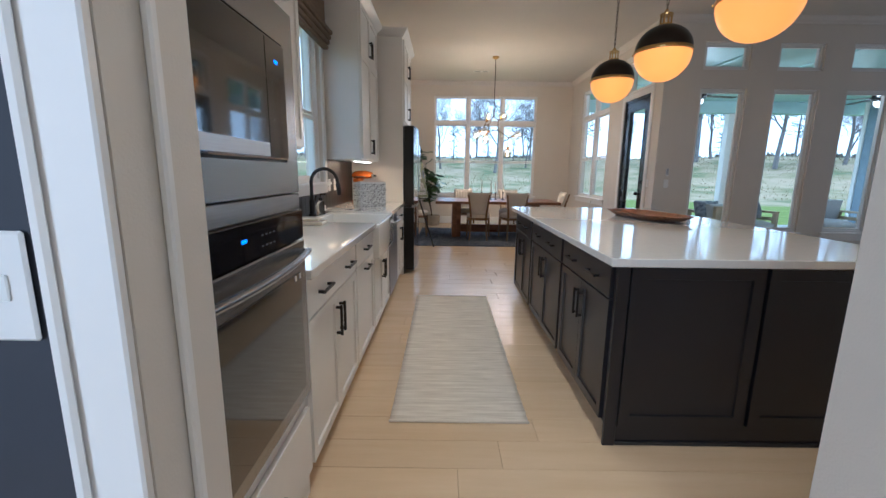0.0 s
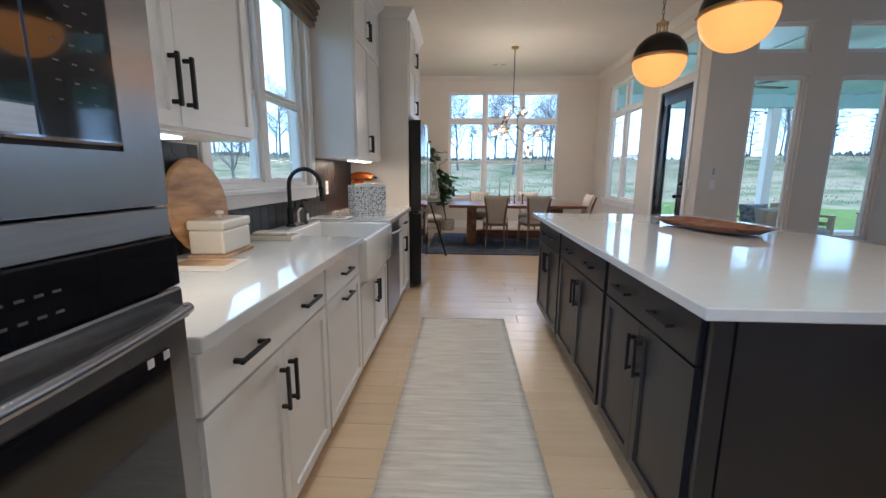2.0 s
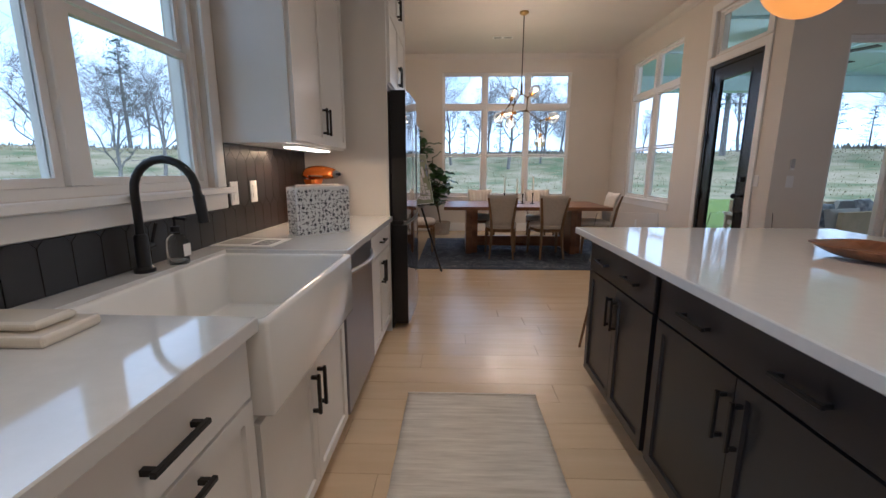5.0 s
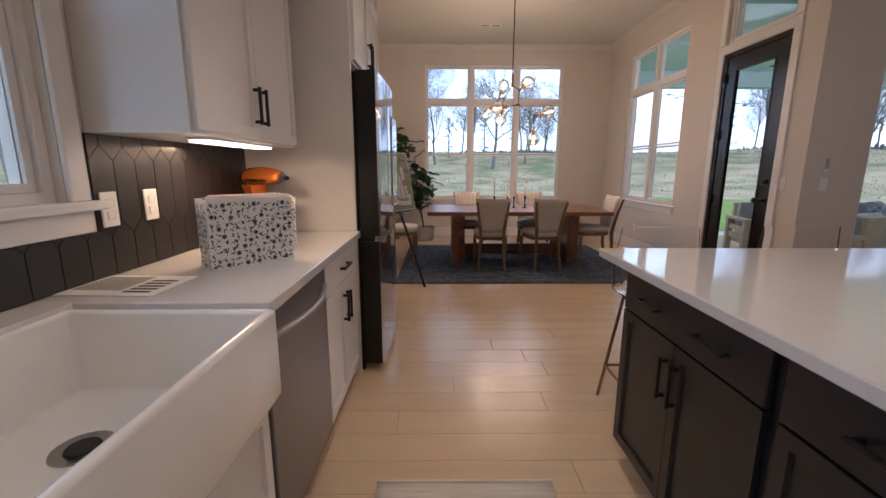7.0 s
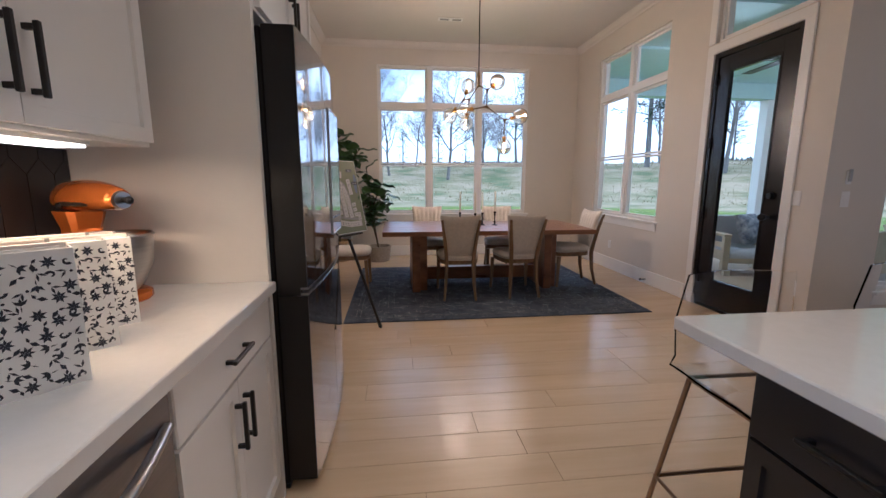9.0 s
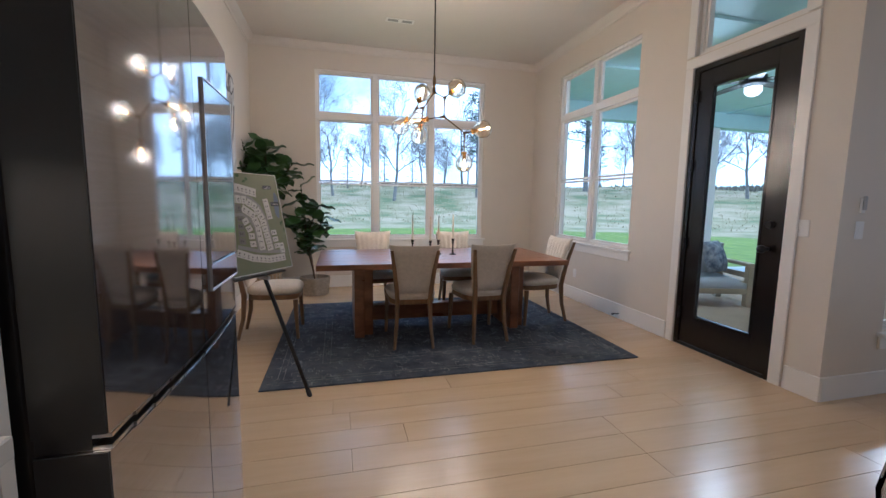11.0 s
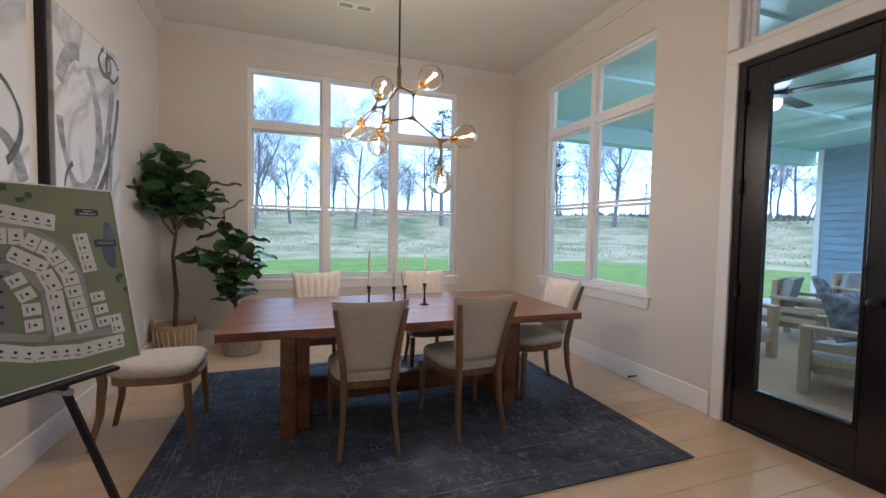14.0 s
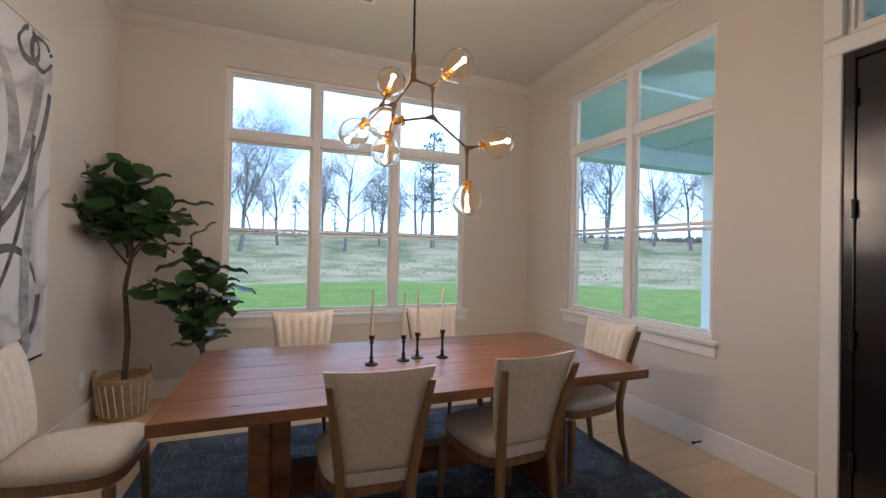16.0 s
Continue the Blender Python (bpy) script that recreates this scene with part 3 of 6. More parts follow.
# apron sink
sk = base("farmhouse_sink", pose(0, 0, 0), "white fireclay apron-front farmhouse sink", "sink")
X0, X1, Y0, Y1, ZB, ZT = -.90, -.330, 3.483, 4.293, .645, .902
bm = bmesh.new()
box(bm, X0, X1, Y0, Y1, ZB, ZT)
top = max(bm.faces, key=lambda q: q.calc_center_median().z)
bmesh.ops.inset_region(bm, faces=[top], thickness=.04, depth=0)
down = bmesh.ops.extrude_face_region(bm, geom=[top])
bmesh.ops.delete(bm, geom=[top], context="FACES_ONLY")
for v in down["geom"]:
    if isinstance(v, bmesh.types.BMVert):
        v.co.z = ZB + .03
bmesh.ops.recalc_face_normals(bm, faces=bm.faces)
bmesh.ops.bevel(bm, geom=bm.edges[:], offset=.011, segments=3, affect="EDGES", profile=.5)
smooth_by(part("basin", bm, M_SINK, sk))
bm = bmesh.new()
lathe(bm, [(.02, ZB + .028), (.045, ZB + .031), (.058, ZB + .034), (.06, ZB + .0305)], -.66, 4.02, 24)
part("drain", bm, M_STEELX, sk, "steel drain strainer")
bm = bmesh.new()
lathe(bm, [(.001, ZB + .036), (.032, ZB + .036), (.034, ZB + .032)], -.66, 4.02, 20)
part("strainer", bm, M_BLACK, sk)

# quartz counter round the sink
bm = bmesh.new()
CE = -.35
box(bm, LX + .002, CE, 2.033, 3.48, .877, .915, .003)
box(bm, LX + .002, -.885, 3.4805, 4.2955, .877, .915)
box(bm, LX + .002, CE, 4.296, 5.617, .877, .915, .003)
solid("countertop", bm, M_QUARTZ, "polished white quartz countertop over the white cabinets", "countertop")

# oven tower
tw = base("oven_cabinet", pose(FX, 1.17, 0, 0, 0, 90), "tall white cabinet housing wall oven and microwave", "cabinet")
W = .855
bm = abox(0, .03, 0, .603, 0, 2.79)
box(bm, W - .022, W, 0, .603, 0, 2.79)
box(bm, .03, W - .022, .0, .603, 0, .43)
box(bm, .03, W - .022, .0, .603, 1.765, 2.79)
box(bm, .03, W - .022, .56, .603, .43, 1.765)
part("body", bm, M_CABW, tw)
f = part("drawer", front_mesh(W - .024, .265, True), M_CABW, tw, at=pose(.012, -.0005, .12))
pull(f, W / 2, .15, False, .16)
for a, b, s in ((.012, W / 2 - .0015, 1), (W / 2 + .0015, W - .012, -1)):
    f = part("door", front_mesh(b - a, .96), M_CABW, tw, at=pose(a, -.0005, 1.80))
    pull(f, (b - a) - .032 if s > 0 else .032, .12, True)
ov = base("wall_oven", pose(FX, 1.205, .44, 0, 0, 90), "black stainless wall oven with glass door and blue clock", "oven")
ow = W - .065
part("body", abox(.01, ow - .01, .002, .55, .0, .75), M_STEEL, ov)
part("trim", abox(-.01, ow + .015, -.022, .001, .70, .755, .003), M_STEELX, ov, "brushed steel trim strip")
cp = part("control_panel", abox(-.01, ow + .015, -.03, .001, .60, .699, .003), M_BGLASS, ov, "black glass touch panel")
part("clock", abox(.365, .392, -.0312, -.0302, .651, .660), M_LED, cp)
bm = bmesh.new()
for i in range(9):
    for j in range(2):
        box(bm, .10 + i * .025 + (.25 if i > 4 else 0), .112 + i * .025 + (.25 if i > 4 else 0), -.0312, -.0302, .625 + j * .03, .629 + j * .03)
tagged(part("print", bm, M_FAINT, cp), kind="stuff")
od = part("door", abox(-.01, ow + .015, -.032, .001, .02, .595, .004), M_OVEN, ov)
part("glass", abox(.05, ow - .045, -.0345, -.0325, .07, .49), M_BGLASS, od, "black oven window")
bm = bmesh.new()
pipe(bm, [(.0 + (ow) * k / 12, -.05 - .035 * math.sin(math.pi * k / 12), .555) for k in range(13)], .012, 12)
for x in (.02, ow - .02):
    tube(bm, (x, -.03, .555), (x, -.06, .555), .012)
smooth_by(part("handle", bm, M_OVEN, od, "curved dark steel towel-bar handle"))
for a in (ow - .10, ow - .06):
    part("sticker", abox(a, a + .015, -.0357, -.0347, .47, .487), M_PLATE, od, "small white sticker")
mw = base("microwave", pose(FX, 1.205, 1.20, 0, 0, 90), "built-in black stainless microwave with trim kit", "microwave")
bm = bmesh.new()
for q in ((-.01, ow + .015, .0, .095), (-.01, ow + .015, .445, .555), (-.01, .065, .0952, .4448), (.714, ow + .015, .0952, .4448)):
    box(bm, q[0], q[1], -.022, .001, q[2], q[3])
part("trim_kit", bm, M_OVEN, mw)
part("body", abox(.02, ow - .02, .002, .45, .02, .53), M_STEEL, mw)
# black sheet behind the door paints in the shade of the gap
part("reveal", abox(.0655, .7135, -.016, .0015, .0956, .4444), M_BLACK, mw, "black sheet standing for the shadow gap")
md = part("door", abox(.075, .709, -.030, -.0165, .103, .438, .004), M_STEEL, mw)
part("window", abox(.085, .565, -.0325, -.0305, .150, .430), M_BGLASS, md, "dark mirrored microwave glass")
part("strip", abox(.085, .565, -.0325, -.0305, .110, .146), M_STEELX, md)
mp_ = part("keypad", abox(.570, .700, -.0325, -.0305, .110, .430), M_BGLASS, md)
bm = bmesh.new()
for i in range(3):
    for j in range(7):
        box(bm, .600 + i * .028, .608 + i * .028, -.0333, -.0328, .16 + j * .026, .1622 + j * .026)
tagged(part("print", bm, M_FAINT, mp_), kind="stuff")
part("display", abox(.625, .650, -.0333, -.0328, .372, .382), M_LED, mp_)

# upper cabinets
UX = -.665


def upper(y, w, z0, z1, zs, label):
    c = cabinet("upper_cabinet", pose(UX, y, 0, 0, 0, 90), w, UX - LX - .003 + .0, z0, z1, two_doors(w, z0 + .012, zs - .0015, False) + two_doors(w, zs + .0015, z1 - .012, False), M_CABW, label, group="white upper cabinets")
    return c


upper(2.033, .885, 1.385, 2.79, 2.34, "white shaker wall cabinet above the counter")
upper(4.56, .93, 1.385, 2.79, 2.34, "white shaker wall cabinet beside the window")
for y, w in ((2.05, .5), (4.72, .55)):
    ul = base("under_cabinet_light", pose(0, 0, 0), "glowing slim under-cabinet light bar", "light")
    part("housing", abox(-.78, -.69, y, y + w, 1.374, 1.3845), M_PLATE, ul)
    part("diffuser", abox(-.775, -.695, y + .01, y + w - .01, 1.366, 1.3735), M_STRIP, ul)
area_lamp("strip_light", (-.735, 2.30, 1.36), (-.735, 2.30, 0), .5, .06, 1.6, (1, .66, .34))
area_lamp("strip_light", (-.735, 5.0, 1.36), (-.735, 5.0, 0), .5, .06, 5.0, (1, .60, .28))
panel_bm = abox(LX + .003, FX + .02, 5.62, 5.65, 0, 2.79)
surround = base("fridge_surround", pose(0, 0, 0), "tall white side panels enclosing the refrigerator", "cabinet")
part("side_panel", panel_bm, M_CABW, surround)
c = cabinet("fridge_cabinet", pose(FX + .02, 5.653, 0, 0, 0, 90), .96, .61, 1.86, 2.79, two_doors(.96, 1.872, 2.378, False) + two_doors(.96, 2.382, 2.778, False), M_CABW, "white shaker cabinets above the refrigerator")
part("side_panel", abox(LX + .003, FX + .02, 6.616, 6.646, 0, 2.79), M_CABW, surround)


def cab_crown(x0, x1, y0, y1):
    bm = bmesh.new()
    lo = [bm.verts.new(p) for p in ((x0, y0, 2.791), (x1, y0, 2.791), (x1, y1, 2.791), (x0, y1, 2.791))]
    hi = [bm.verts.new(p) for p in ((x0, y0 - .055, 2.87), (x1 + .06, y0 - .055, 2.87), (x1 + .06, y1 + .055, 2.87), (x0, y1 + .055, 2.87))]
    tp = [bm.verts.new(v.co + Vector((0, 0, .018))) for v in hi]
    for r, s in ((lo, hi), (hi, tp)):
        for i in range(4):
            bm.faces.new((r[i], r[(i + 1) % 4], s[(i + 1) % 4], s[i]))
    bm.faces.new(lo[::-1])
    bm.faces.new(tp)
    return solid("cabinet_crown", bm, M_CABW, "white crown molding on top of the cabinets", "molding")


cab_crown(LX + .003, FX + .02, 5.65, 6.646)
cab_crown(LX + .003, UX + .005, 4.56, 5.55)
cab_crown(LX + .003, UX + .005, 2.10, 2.918)

# refrigerator
fr = base("refrigerator", pose(FX, 5.66, 0, 0, 0, 90), "tall black stainless french-door refrigerator", "refrigerator")
fw = .93
part("body", abox(0.005, fw, -.035, .58, .03, 1.815, .006), M_BLACK, fr)
part("grille", abox(.02, fw - .02, -.03, .5, 0, .029), M_BLACK, fr)


def curved_door(a, b, z0, z1, bow=.022):
    bm = bmesh.new()
    n = 10
    cols = []
    for i in range(n + 1):
        u = i / n
        x = a + (b - a) * u
        g = (x / fw - .5) * 2
        y = -.148 - bow * (1 - g * g)
        cols.append([bm.verts.new((x, -.037, z0)), bm.verts.new((x, y, z0)), bm.verts.new((x, y, z1)), bm.verts.new((x, -.037, z1))])
    for p, q in zip(cols, cols[1:]):
        for k in range(4):
            bm.faces.new((p[k], q[k], q[(k + 1) % 4], p[(k + 1) % 4]))
    bm.faces.new(cols[0])
    bm.faces.new(cols[-1][::-1])
    return bm


SEAM = .475
for a, b, z0, z1, nm in ((.005, SEAM - .002, .875, 1.82, "door"), (SEAM + .002, fw, .875, 1.82, "door"), (.005, SEAM - .002, .05, .842, "lower_door"), (SEAM + .002, fw, .05, .842, "lower_door")):
    d = part(nm, curved_door(a, b, z0, z1), M_FRIDGE, fr)
    smooth_by(d, 30)
    bm = bmesh.new()
    zz = z0 - .006 if nm == "door" else z1 + .005
    n_ = 6
    for i in range(n_):
        x0_, x1_ = a + .006 + (b - a - .012) * i / n_, a + .006 + (b - a - .012) * (i + 1) / n_
        g_ = ((x0_ + x1_) / 2 / fw - .5) * 2
        f_ = -.146 - .022 * (1 - g_ * g_)
        box(bm, x0_, x1_, f_, f_ + .05, zz - .004, zz + .004)
    part("handle_edge", bm, M_STEELX, d, "slim bright steel handle edge")
    if nm == "door" and a > .1:
        gp = part("glass_panel", abox(.552, .857, -.1752, -.160, 1.095, 1.63, .004), M_BGLASS, d, "black mirror glass door panel")
        part("panel_edge", box(box(abox(.549, .5515, -.1762, -.161, 1.015, 1.633), .8575, .860, -.1762, -.161, 1.015, 1.633), .552, .857, -.1762, -.161, 1.6305, 1.633), M_STEELX, gp, "thin steel edge")
        part("panel_strip", abox(.552, .857, -.1755, -.160, 1.017, 1.0925, .003), M_STEEL, d)
        part("panel_lip", abox(.552, .857, -.1770, -.160, 1.009, 1.0165, .002), M_STEELX, d, "bright steel lip")
for z0, z1 in ((.875, 1.82), (.05, .842)):
    part("door_edge", abox(.0015, .0046, -.147, -.037, z0 + .001, z1 - .001), M_BLACK, fr, "black door edge")
part("handle_recess", abox(.01, fw - .006, -.12, -.036, .843, .874), M_BLACK, fr, "dark handle recess")

# island
IX, IY0, IY1 = .905, 2.36, 4.86
isl_w = 1.15
cuts = [2.36, 3.147, 4.075, 4.86]
for y0, y1 in zip(cuts, cuts[1:]):
    w = y1 - y0 - .002
    cabinet("island_cabinet", pose(IX, y1 - .001, 0, 0, 0, -90), w, .6, 0, .875, [("drawer", .02, w - .02, *DZ, [(w * .28, .79, False), (w * .72, .79, False)] if w > .5 else [(w / 2, .79, False)])] + two_doors(w, e=.02), M_CABD, "charcoal shaker island cabinet with drawer and doors", .11, "island cabinets")
ep = base("kitchen_island", pose(0, 0, 0), "charcoal panelled body of the kitchen island", "island")
for k, a in enumerate((.955, 1.565)):
    part("end_panel", front_mesh(.59, .765, rail=.072), M_CABD, ep, at=pose(a + .006, IY0 - .003, .105))
part("post", abox(.897, .953, IY0 - .024, IY0 - .003, .0, .875, .002), M_CABD, ep)
part("plinth", abox(.955, 2.165, IY0 - .009, IY0 - .003, .0195, .104), M_CABD, ep)
part("shoe", abox(.955, 2.165, IY0 - .022, IY0 - .003, 0, .019, .004), M_CABD, ep)
part("body", abox(IX + .603, 2.165, IY0, IY1, 0, .875), M_CABD, ep)
for y in (2.38, 3.22, 4.04):
    part("back_panel", front_mesh(.80, .85), M_CABD, ep, at=pose(2.166, y, .02, 0, 0, 90))
solid("island_countertop", abox(.858, 2.38, 2.315, 5.085, .877, .915, .004), M_QUARTZ, "polished white quartz island countertop", "countertop")

# wooden tray
bm = bmesh.new()
n = 40
prof = [(0, .0), (.55, .0), (.80, .006), (1.0, .042), (.97, .045), (.78, .018), (.5, .013), (0, .012)]
rings = []
for r, z in prof:
    ring = []
    for i in range(n):
        a = 2 * math.pi * i / n
        ca, sa = math.cos(a), math.sin(a)
        e = .55
        ring.append(bm.verts.new((max(r, .001) * .17 * math.copysign(abs(ca) ** e, ca), max(r, .001) * .40 * math.copysign(abs(sa) ** e, sa), z + .006 * noise.noise((ca * 2, sa * 2, r)) * r)))
    rings.append(ring)
for a, b in zip(rings, rings[1:]):
    for i in range(n):
        bm.faces.new((a[i], a[(i + 1) % n], b[(i + 1) % n], b[i]))
smooth_by(solid("wooden_tray", bm, M_WOODT, "long carved dark wooden dough-bowl tray on the island", "tray", m=pose(1.82, 4.0, .921, 0, 0, 14)))

# pendants
def pendant(x, y):
    p = base("pendant_lamp", pose(x, y, 1.93), "lit globe pendant with bronze cap and amber-white glass", "pendant lamp", "island pendants")
    R = .186
    m_ = 12
    bm = bmesh.new()
    lathe(bm, [(R * math.sin(math.pi / 2 * k / m_) + 1e-4, R - R * math.cos(math.pi / 2 * k / m_)) for k in range(m_ + 1)], 0, 0, 32)
    bowl = smooth_by(part("globe", bm, M_OPAL, p, "glowing opal glass bowl"), 60)
    bowl.visible_shadow = False
    bm = bmesh.new()
    lathe(bm, [(R + .004, R + .001), (R + .006, R + .006), (R + .006, R + .02), (R + .002, R + .026)], 0, 0, 32)
    smooth_by(part("band", bm, M_BRASS, p, "aged brass band"))
    for k in range(3):
        a = 2.1 * k + .5
        bm = bmesh.new()
        tube(bm, (R * math.cos(a), R * math.sin(a), R + .013), ((R + .014) * math.cos(a), (R + .014) * math.sin(a), R + .013), .006)
        part("screw", bm, M_BRASS, p)
    bm = bmesh.new()
    lathe(bm, [(R * math.cos(math.pi / 2 * k / m_) + 1e-4, R + .027 + R * .88 * math.sin(math.pi / 2 * k / m_)) for k in range(m_)], 0, 0, 32)
    smooth_by(part("cap", bm, M_BRONZE, p, "dark bronze metal dome"), 50)
    zt = R * 1.88 + .027
    bm = bmesh.new()
    lathe(bm, [(.045, zt - .012), (.045, zt + .004), (.03, zt + .008)], 0, 0, 20)
    for k in range(8):
        a = math.pi * k / 4
        tube(bm, (.036 * math.cos(a), .036 * math.sin(a), zt), (.036 * math.cos(a), .036 * math.sin(a), zt + .06), .005, .005, 6)
    lathe(bm, [(.042, zt + .06), (.044, zt + .07), (.02, zt + .08), (.008, zt + .10)], 0, 0, 20)
    part("gallery", bm, M_BRASS, p, "aged brass gallery fitting")
    z = zt + .10
    bm = bmesh.new()
    top = CEIL - 1.93 - .03
    k = 0
    while z < top:
        z2 = min(z + .034, top)
        dx = .007 if k % 2 else 0
        dy = 0 if k % 2 else .007
        for s in (-1, 1):
            tube(bm, (s * dx, s * dy, z - .004), (s * dx, s * dy, z2 + .004), .0022, .0022, 5)
        z += .034
        k += 1
    part("chain", bm, M_BRONZE, p)
    bm = bmesh.new()
    lathe(bm, [(.01, top - .02), (.055, top), (.062, top + .028)], 0, 0, 20)
    part("canopy", bm, M_BRASS, p)
    return p


for x, y in PENDANTS:
    pendant(x, y)
    bulb_lamp("pendant_bulb", (x, y, 2.06), 8, WARM, .10)

# backsplash tiles: long glazed hexagons standing upright
bs = base("backsplash", pose(LX, 0, 0), "black glazed elongated hexagon tile backsplash", "backsplash", kind="structure")
bm = bmesh.new()
box(bm, .0005, .004, 2.035, 5.618, .916, 1.071)
box(bm, .0005, .004, 2.035, 3.07, 1.0715, 1.384)
box(bm, .0005, .004, 4.552, 5.618, 1.0715, 1.384)
part("grout", bm, M_GROUT, bs)


def clip_poly(poly, a0, a1, b0, b1):
    for ax, lim, keep in ((0, a0, 1), (0, a1, -1), (1, b0, 1), (1, b1, -1)):
        out = []
        for p, q in zip(poly, poly[1:] + poly[:1]):
            ip, iq = (p[ax] - lim) * keep >= 0, (q[ax] - lim) * keep >= 0
            if ip:
                out.append(p)
            if ip != iq:
                s = (lim - p[ax]) / (q[ax] - p[ax])
                out.append((p[0] + s * (q[0] - p[0]), p[1] + s * (q[1] - p[1])))
        poly = out
        if len(poly) < 3:
            return []
    return poly


TW, TH, TP = .10, .30, .05
zones = [(2.036, 3.068, .917, 1.383), (3.068, 4.552, .917, 1.07), (4.552, 5.617, .917, 1.383)]
row = 0
z = .70
while z < 1.5:
    y = 2.0 + (TW / 2 if row % 2 else 0)
    while y < 5.7:
        g = .0017
        h = [(y, z + TH / 2 - g), (y + TW / 2 - g, z + TH / 2 - TP), (y + TW / 2 - g, z - TH / 2 + TP), (y, z - TH / 2 + g), (y - TW / 2 + g, z - TH / 2 + TP), (y - TW / 2 + g, z + TH / 2 - TP)]
        for zn in zones:
            pl = clip_poly(h, zn[0], zn[1], zn[2], zn[3])
            if len(pl) > 2:
                area = abs(sum(p[0] * q[1] - q[0] * p[1] for p, q in zip(pl, pl[1:] + pl[:1]))) / 2
                if area < 2e-5:
                    continue
                bm = bmesh.new()
                lo = [bm.verts.new((.004, p[0], p[1])) for p in pl]
                hi = [bm.verts.new((.0085, p[0], p[1])) for p in pl]
                bm.faces.new(hi)
                for i in range(len(pl)):
                    j = (i + 1) % len(pl)
                    bm.faces.new((lo[i], lo[j], hi[j], hi[i]))
                part("tile", bm, M_TILE, bs)
        y += TW
    z += TH - TP
    row += 1

# outlets on the backsplash and walls
def plate(m, label, holes=2):
    o = base("outlet", m, label, "outlet")
    part("plate", abox(-.036, .036, -.007, -.0005, -.058, .058, .003), M_PLATE, o)
    for s in ([-.02, .02] if holes == 2 else [0]):
        part("socket", abox(-.016, .016, -.0095, -.0072, s - .014, s + .014, .002), M_PLATE, o)
    return o


for y in (4.60, 4.80):
    plate(pose(LX + .009, y, 1.14, 0, 0, 90), "white wall outlet on the black tile", 2)
plate(pose(RX, 6.97, 1.15, 0, 0, -90), "white light switch beside the black door", 1)
plate(pose(RX, 9.72, .36, 0, 0, -90), "white wall outlet above the baseboard", 2)
plate(pose(LX, 10.55, .36, 0, 0, 90), "white wall outlet above the baseboard", 2)
plate(pose(-0.325, .991, 1.15), "white light switch on the dark hall wall", 1)
k = base("wall_control", pose(3.42, JY, 1.31), "small white wall remote in its holder", "remote")
part("holder", abox(-.022, .022, -.012, -.0005, -.05, .05, .004), M_PLATE, k)
part("remote", abox(-.016, .016, -.022, -.0125, -.03, .06, .004), M_CUSH, k)
plate(pose(3.42, JY, 1.15), "white triple light switch on the wall", 1)

# roman shade
sh = base("roman_shade", pose(0, 0, 0), "raised brown woven roman shade above the window", "window shade")
bm = abox(LX + .02, LX + .05, 3.10, 4.52, 2.50, 2.74)
part("panel", bm, M_SHADEF, sh)
for i in range(4):
    part("fold", abox(LX + .02, LX + .075 + .014 * i, 3.10, 4.52, 2.34 + .04 * i, 2.375 + .04 * i, .012, 2), M_SHADEF, sh)

# faucet
fc = base("faucet", pose(-.935, 3.89, .915), "matte black gooseneck kitchen faucet", "faucet")
bm = bmesh.new()
lathe(bm, [(.032, 0), (.032, .012), (.022, .02), (.021, .12), (.016, .13)], 0, 0, 18)
smooth_by(part("body", bm, M_BLACK, fc))
bm = bmesh.new()
pts = [(0, 0, .12), (0, 0, .27)] + [(.105 - .105 * math.cos(math.pi * k / 12), .0, .27 + .105 * math.sin(math.pi * k / 12)) for k in range(1, 12)] + [(.213, 0, .25)]
pipe(bm, pts, .0135, 12)
smooth_by(part("spout", bm, M_BLACK, fc))
bm = bmesh.new()
tube(bm, (.213, 0, .26), (.222, 0, .17), .018, .017, 14)
smooth_by(part("spray_head", bm, M_BLACK, fc))
bm = bmesh.new()
tube(bm, (0, .018, .08), (0, .05, .085), .012)
tube(bm, (0, .045, .085), (.015, .058, .16), .006)
part("lever", bm, M_BLACK, fc)

# soap bottle
so = base("soap_dispenser", pose(-.905, 4.02, .915), "clear soap bottle with black pump", "soap bottle")
bm = bmesh.new()
lathe(bm, [(.033, 0), (.036, .006), (.036, .085), (.026, .105), (.014, .112), (.014, .12)], 0, 0, 20)
smooth_by(part("bottle", bm, M_CLEAR, so))
bm = bmesh.new()
lathe(bm, [(.016, .12), (.016, .138), (.005, .14), (.005, .17)], 0, 0, 14)
tube(bm, (0, 0, .17), (.045, 0, .165), .006)
part("pump", bm, M_BLACK, so)
part("label", abox(.0362, .0368, -.02, .02, .03, .075), M_PLATE, so)

# round board leaning on the tiles
bm = bmesh.new()
R = .203
lathe(bm, [(R - .008, 0), (R, .006), (R, .016), (R - .008, .022)], 0, 0, 48)
solid("serving_board", bm, M_ROUND, "round acacia board leaning on the black tiles", "cutting board", m=pose(-.925, 2.953, .918) @ pose(0, 0, 0, 0, 84, 0) @ pose(-R, 0, 0))

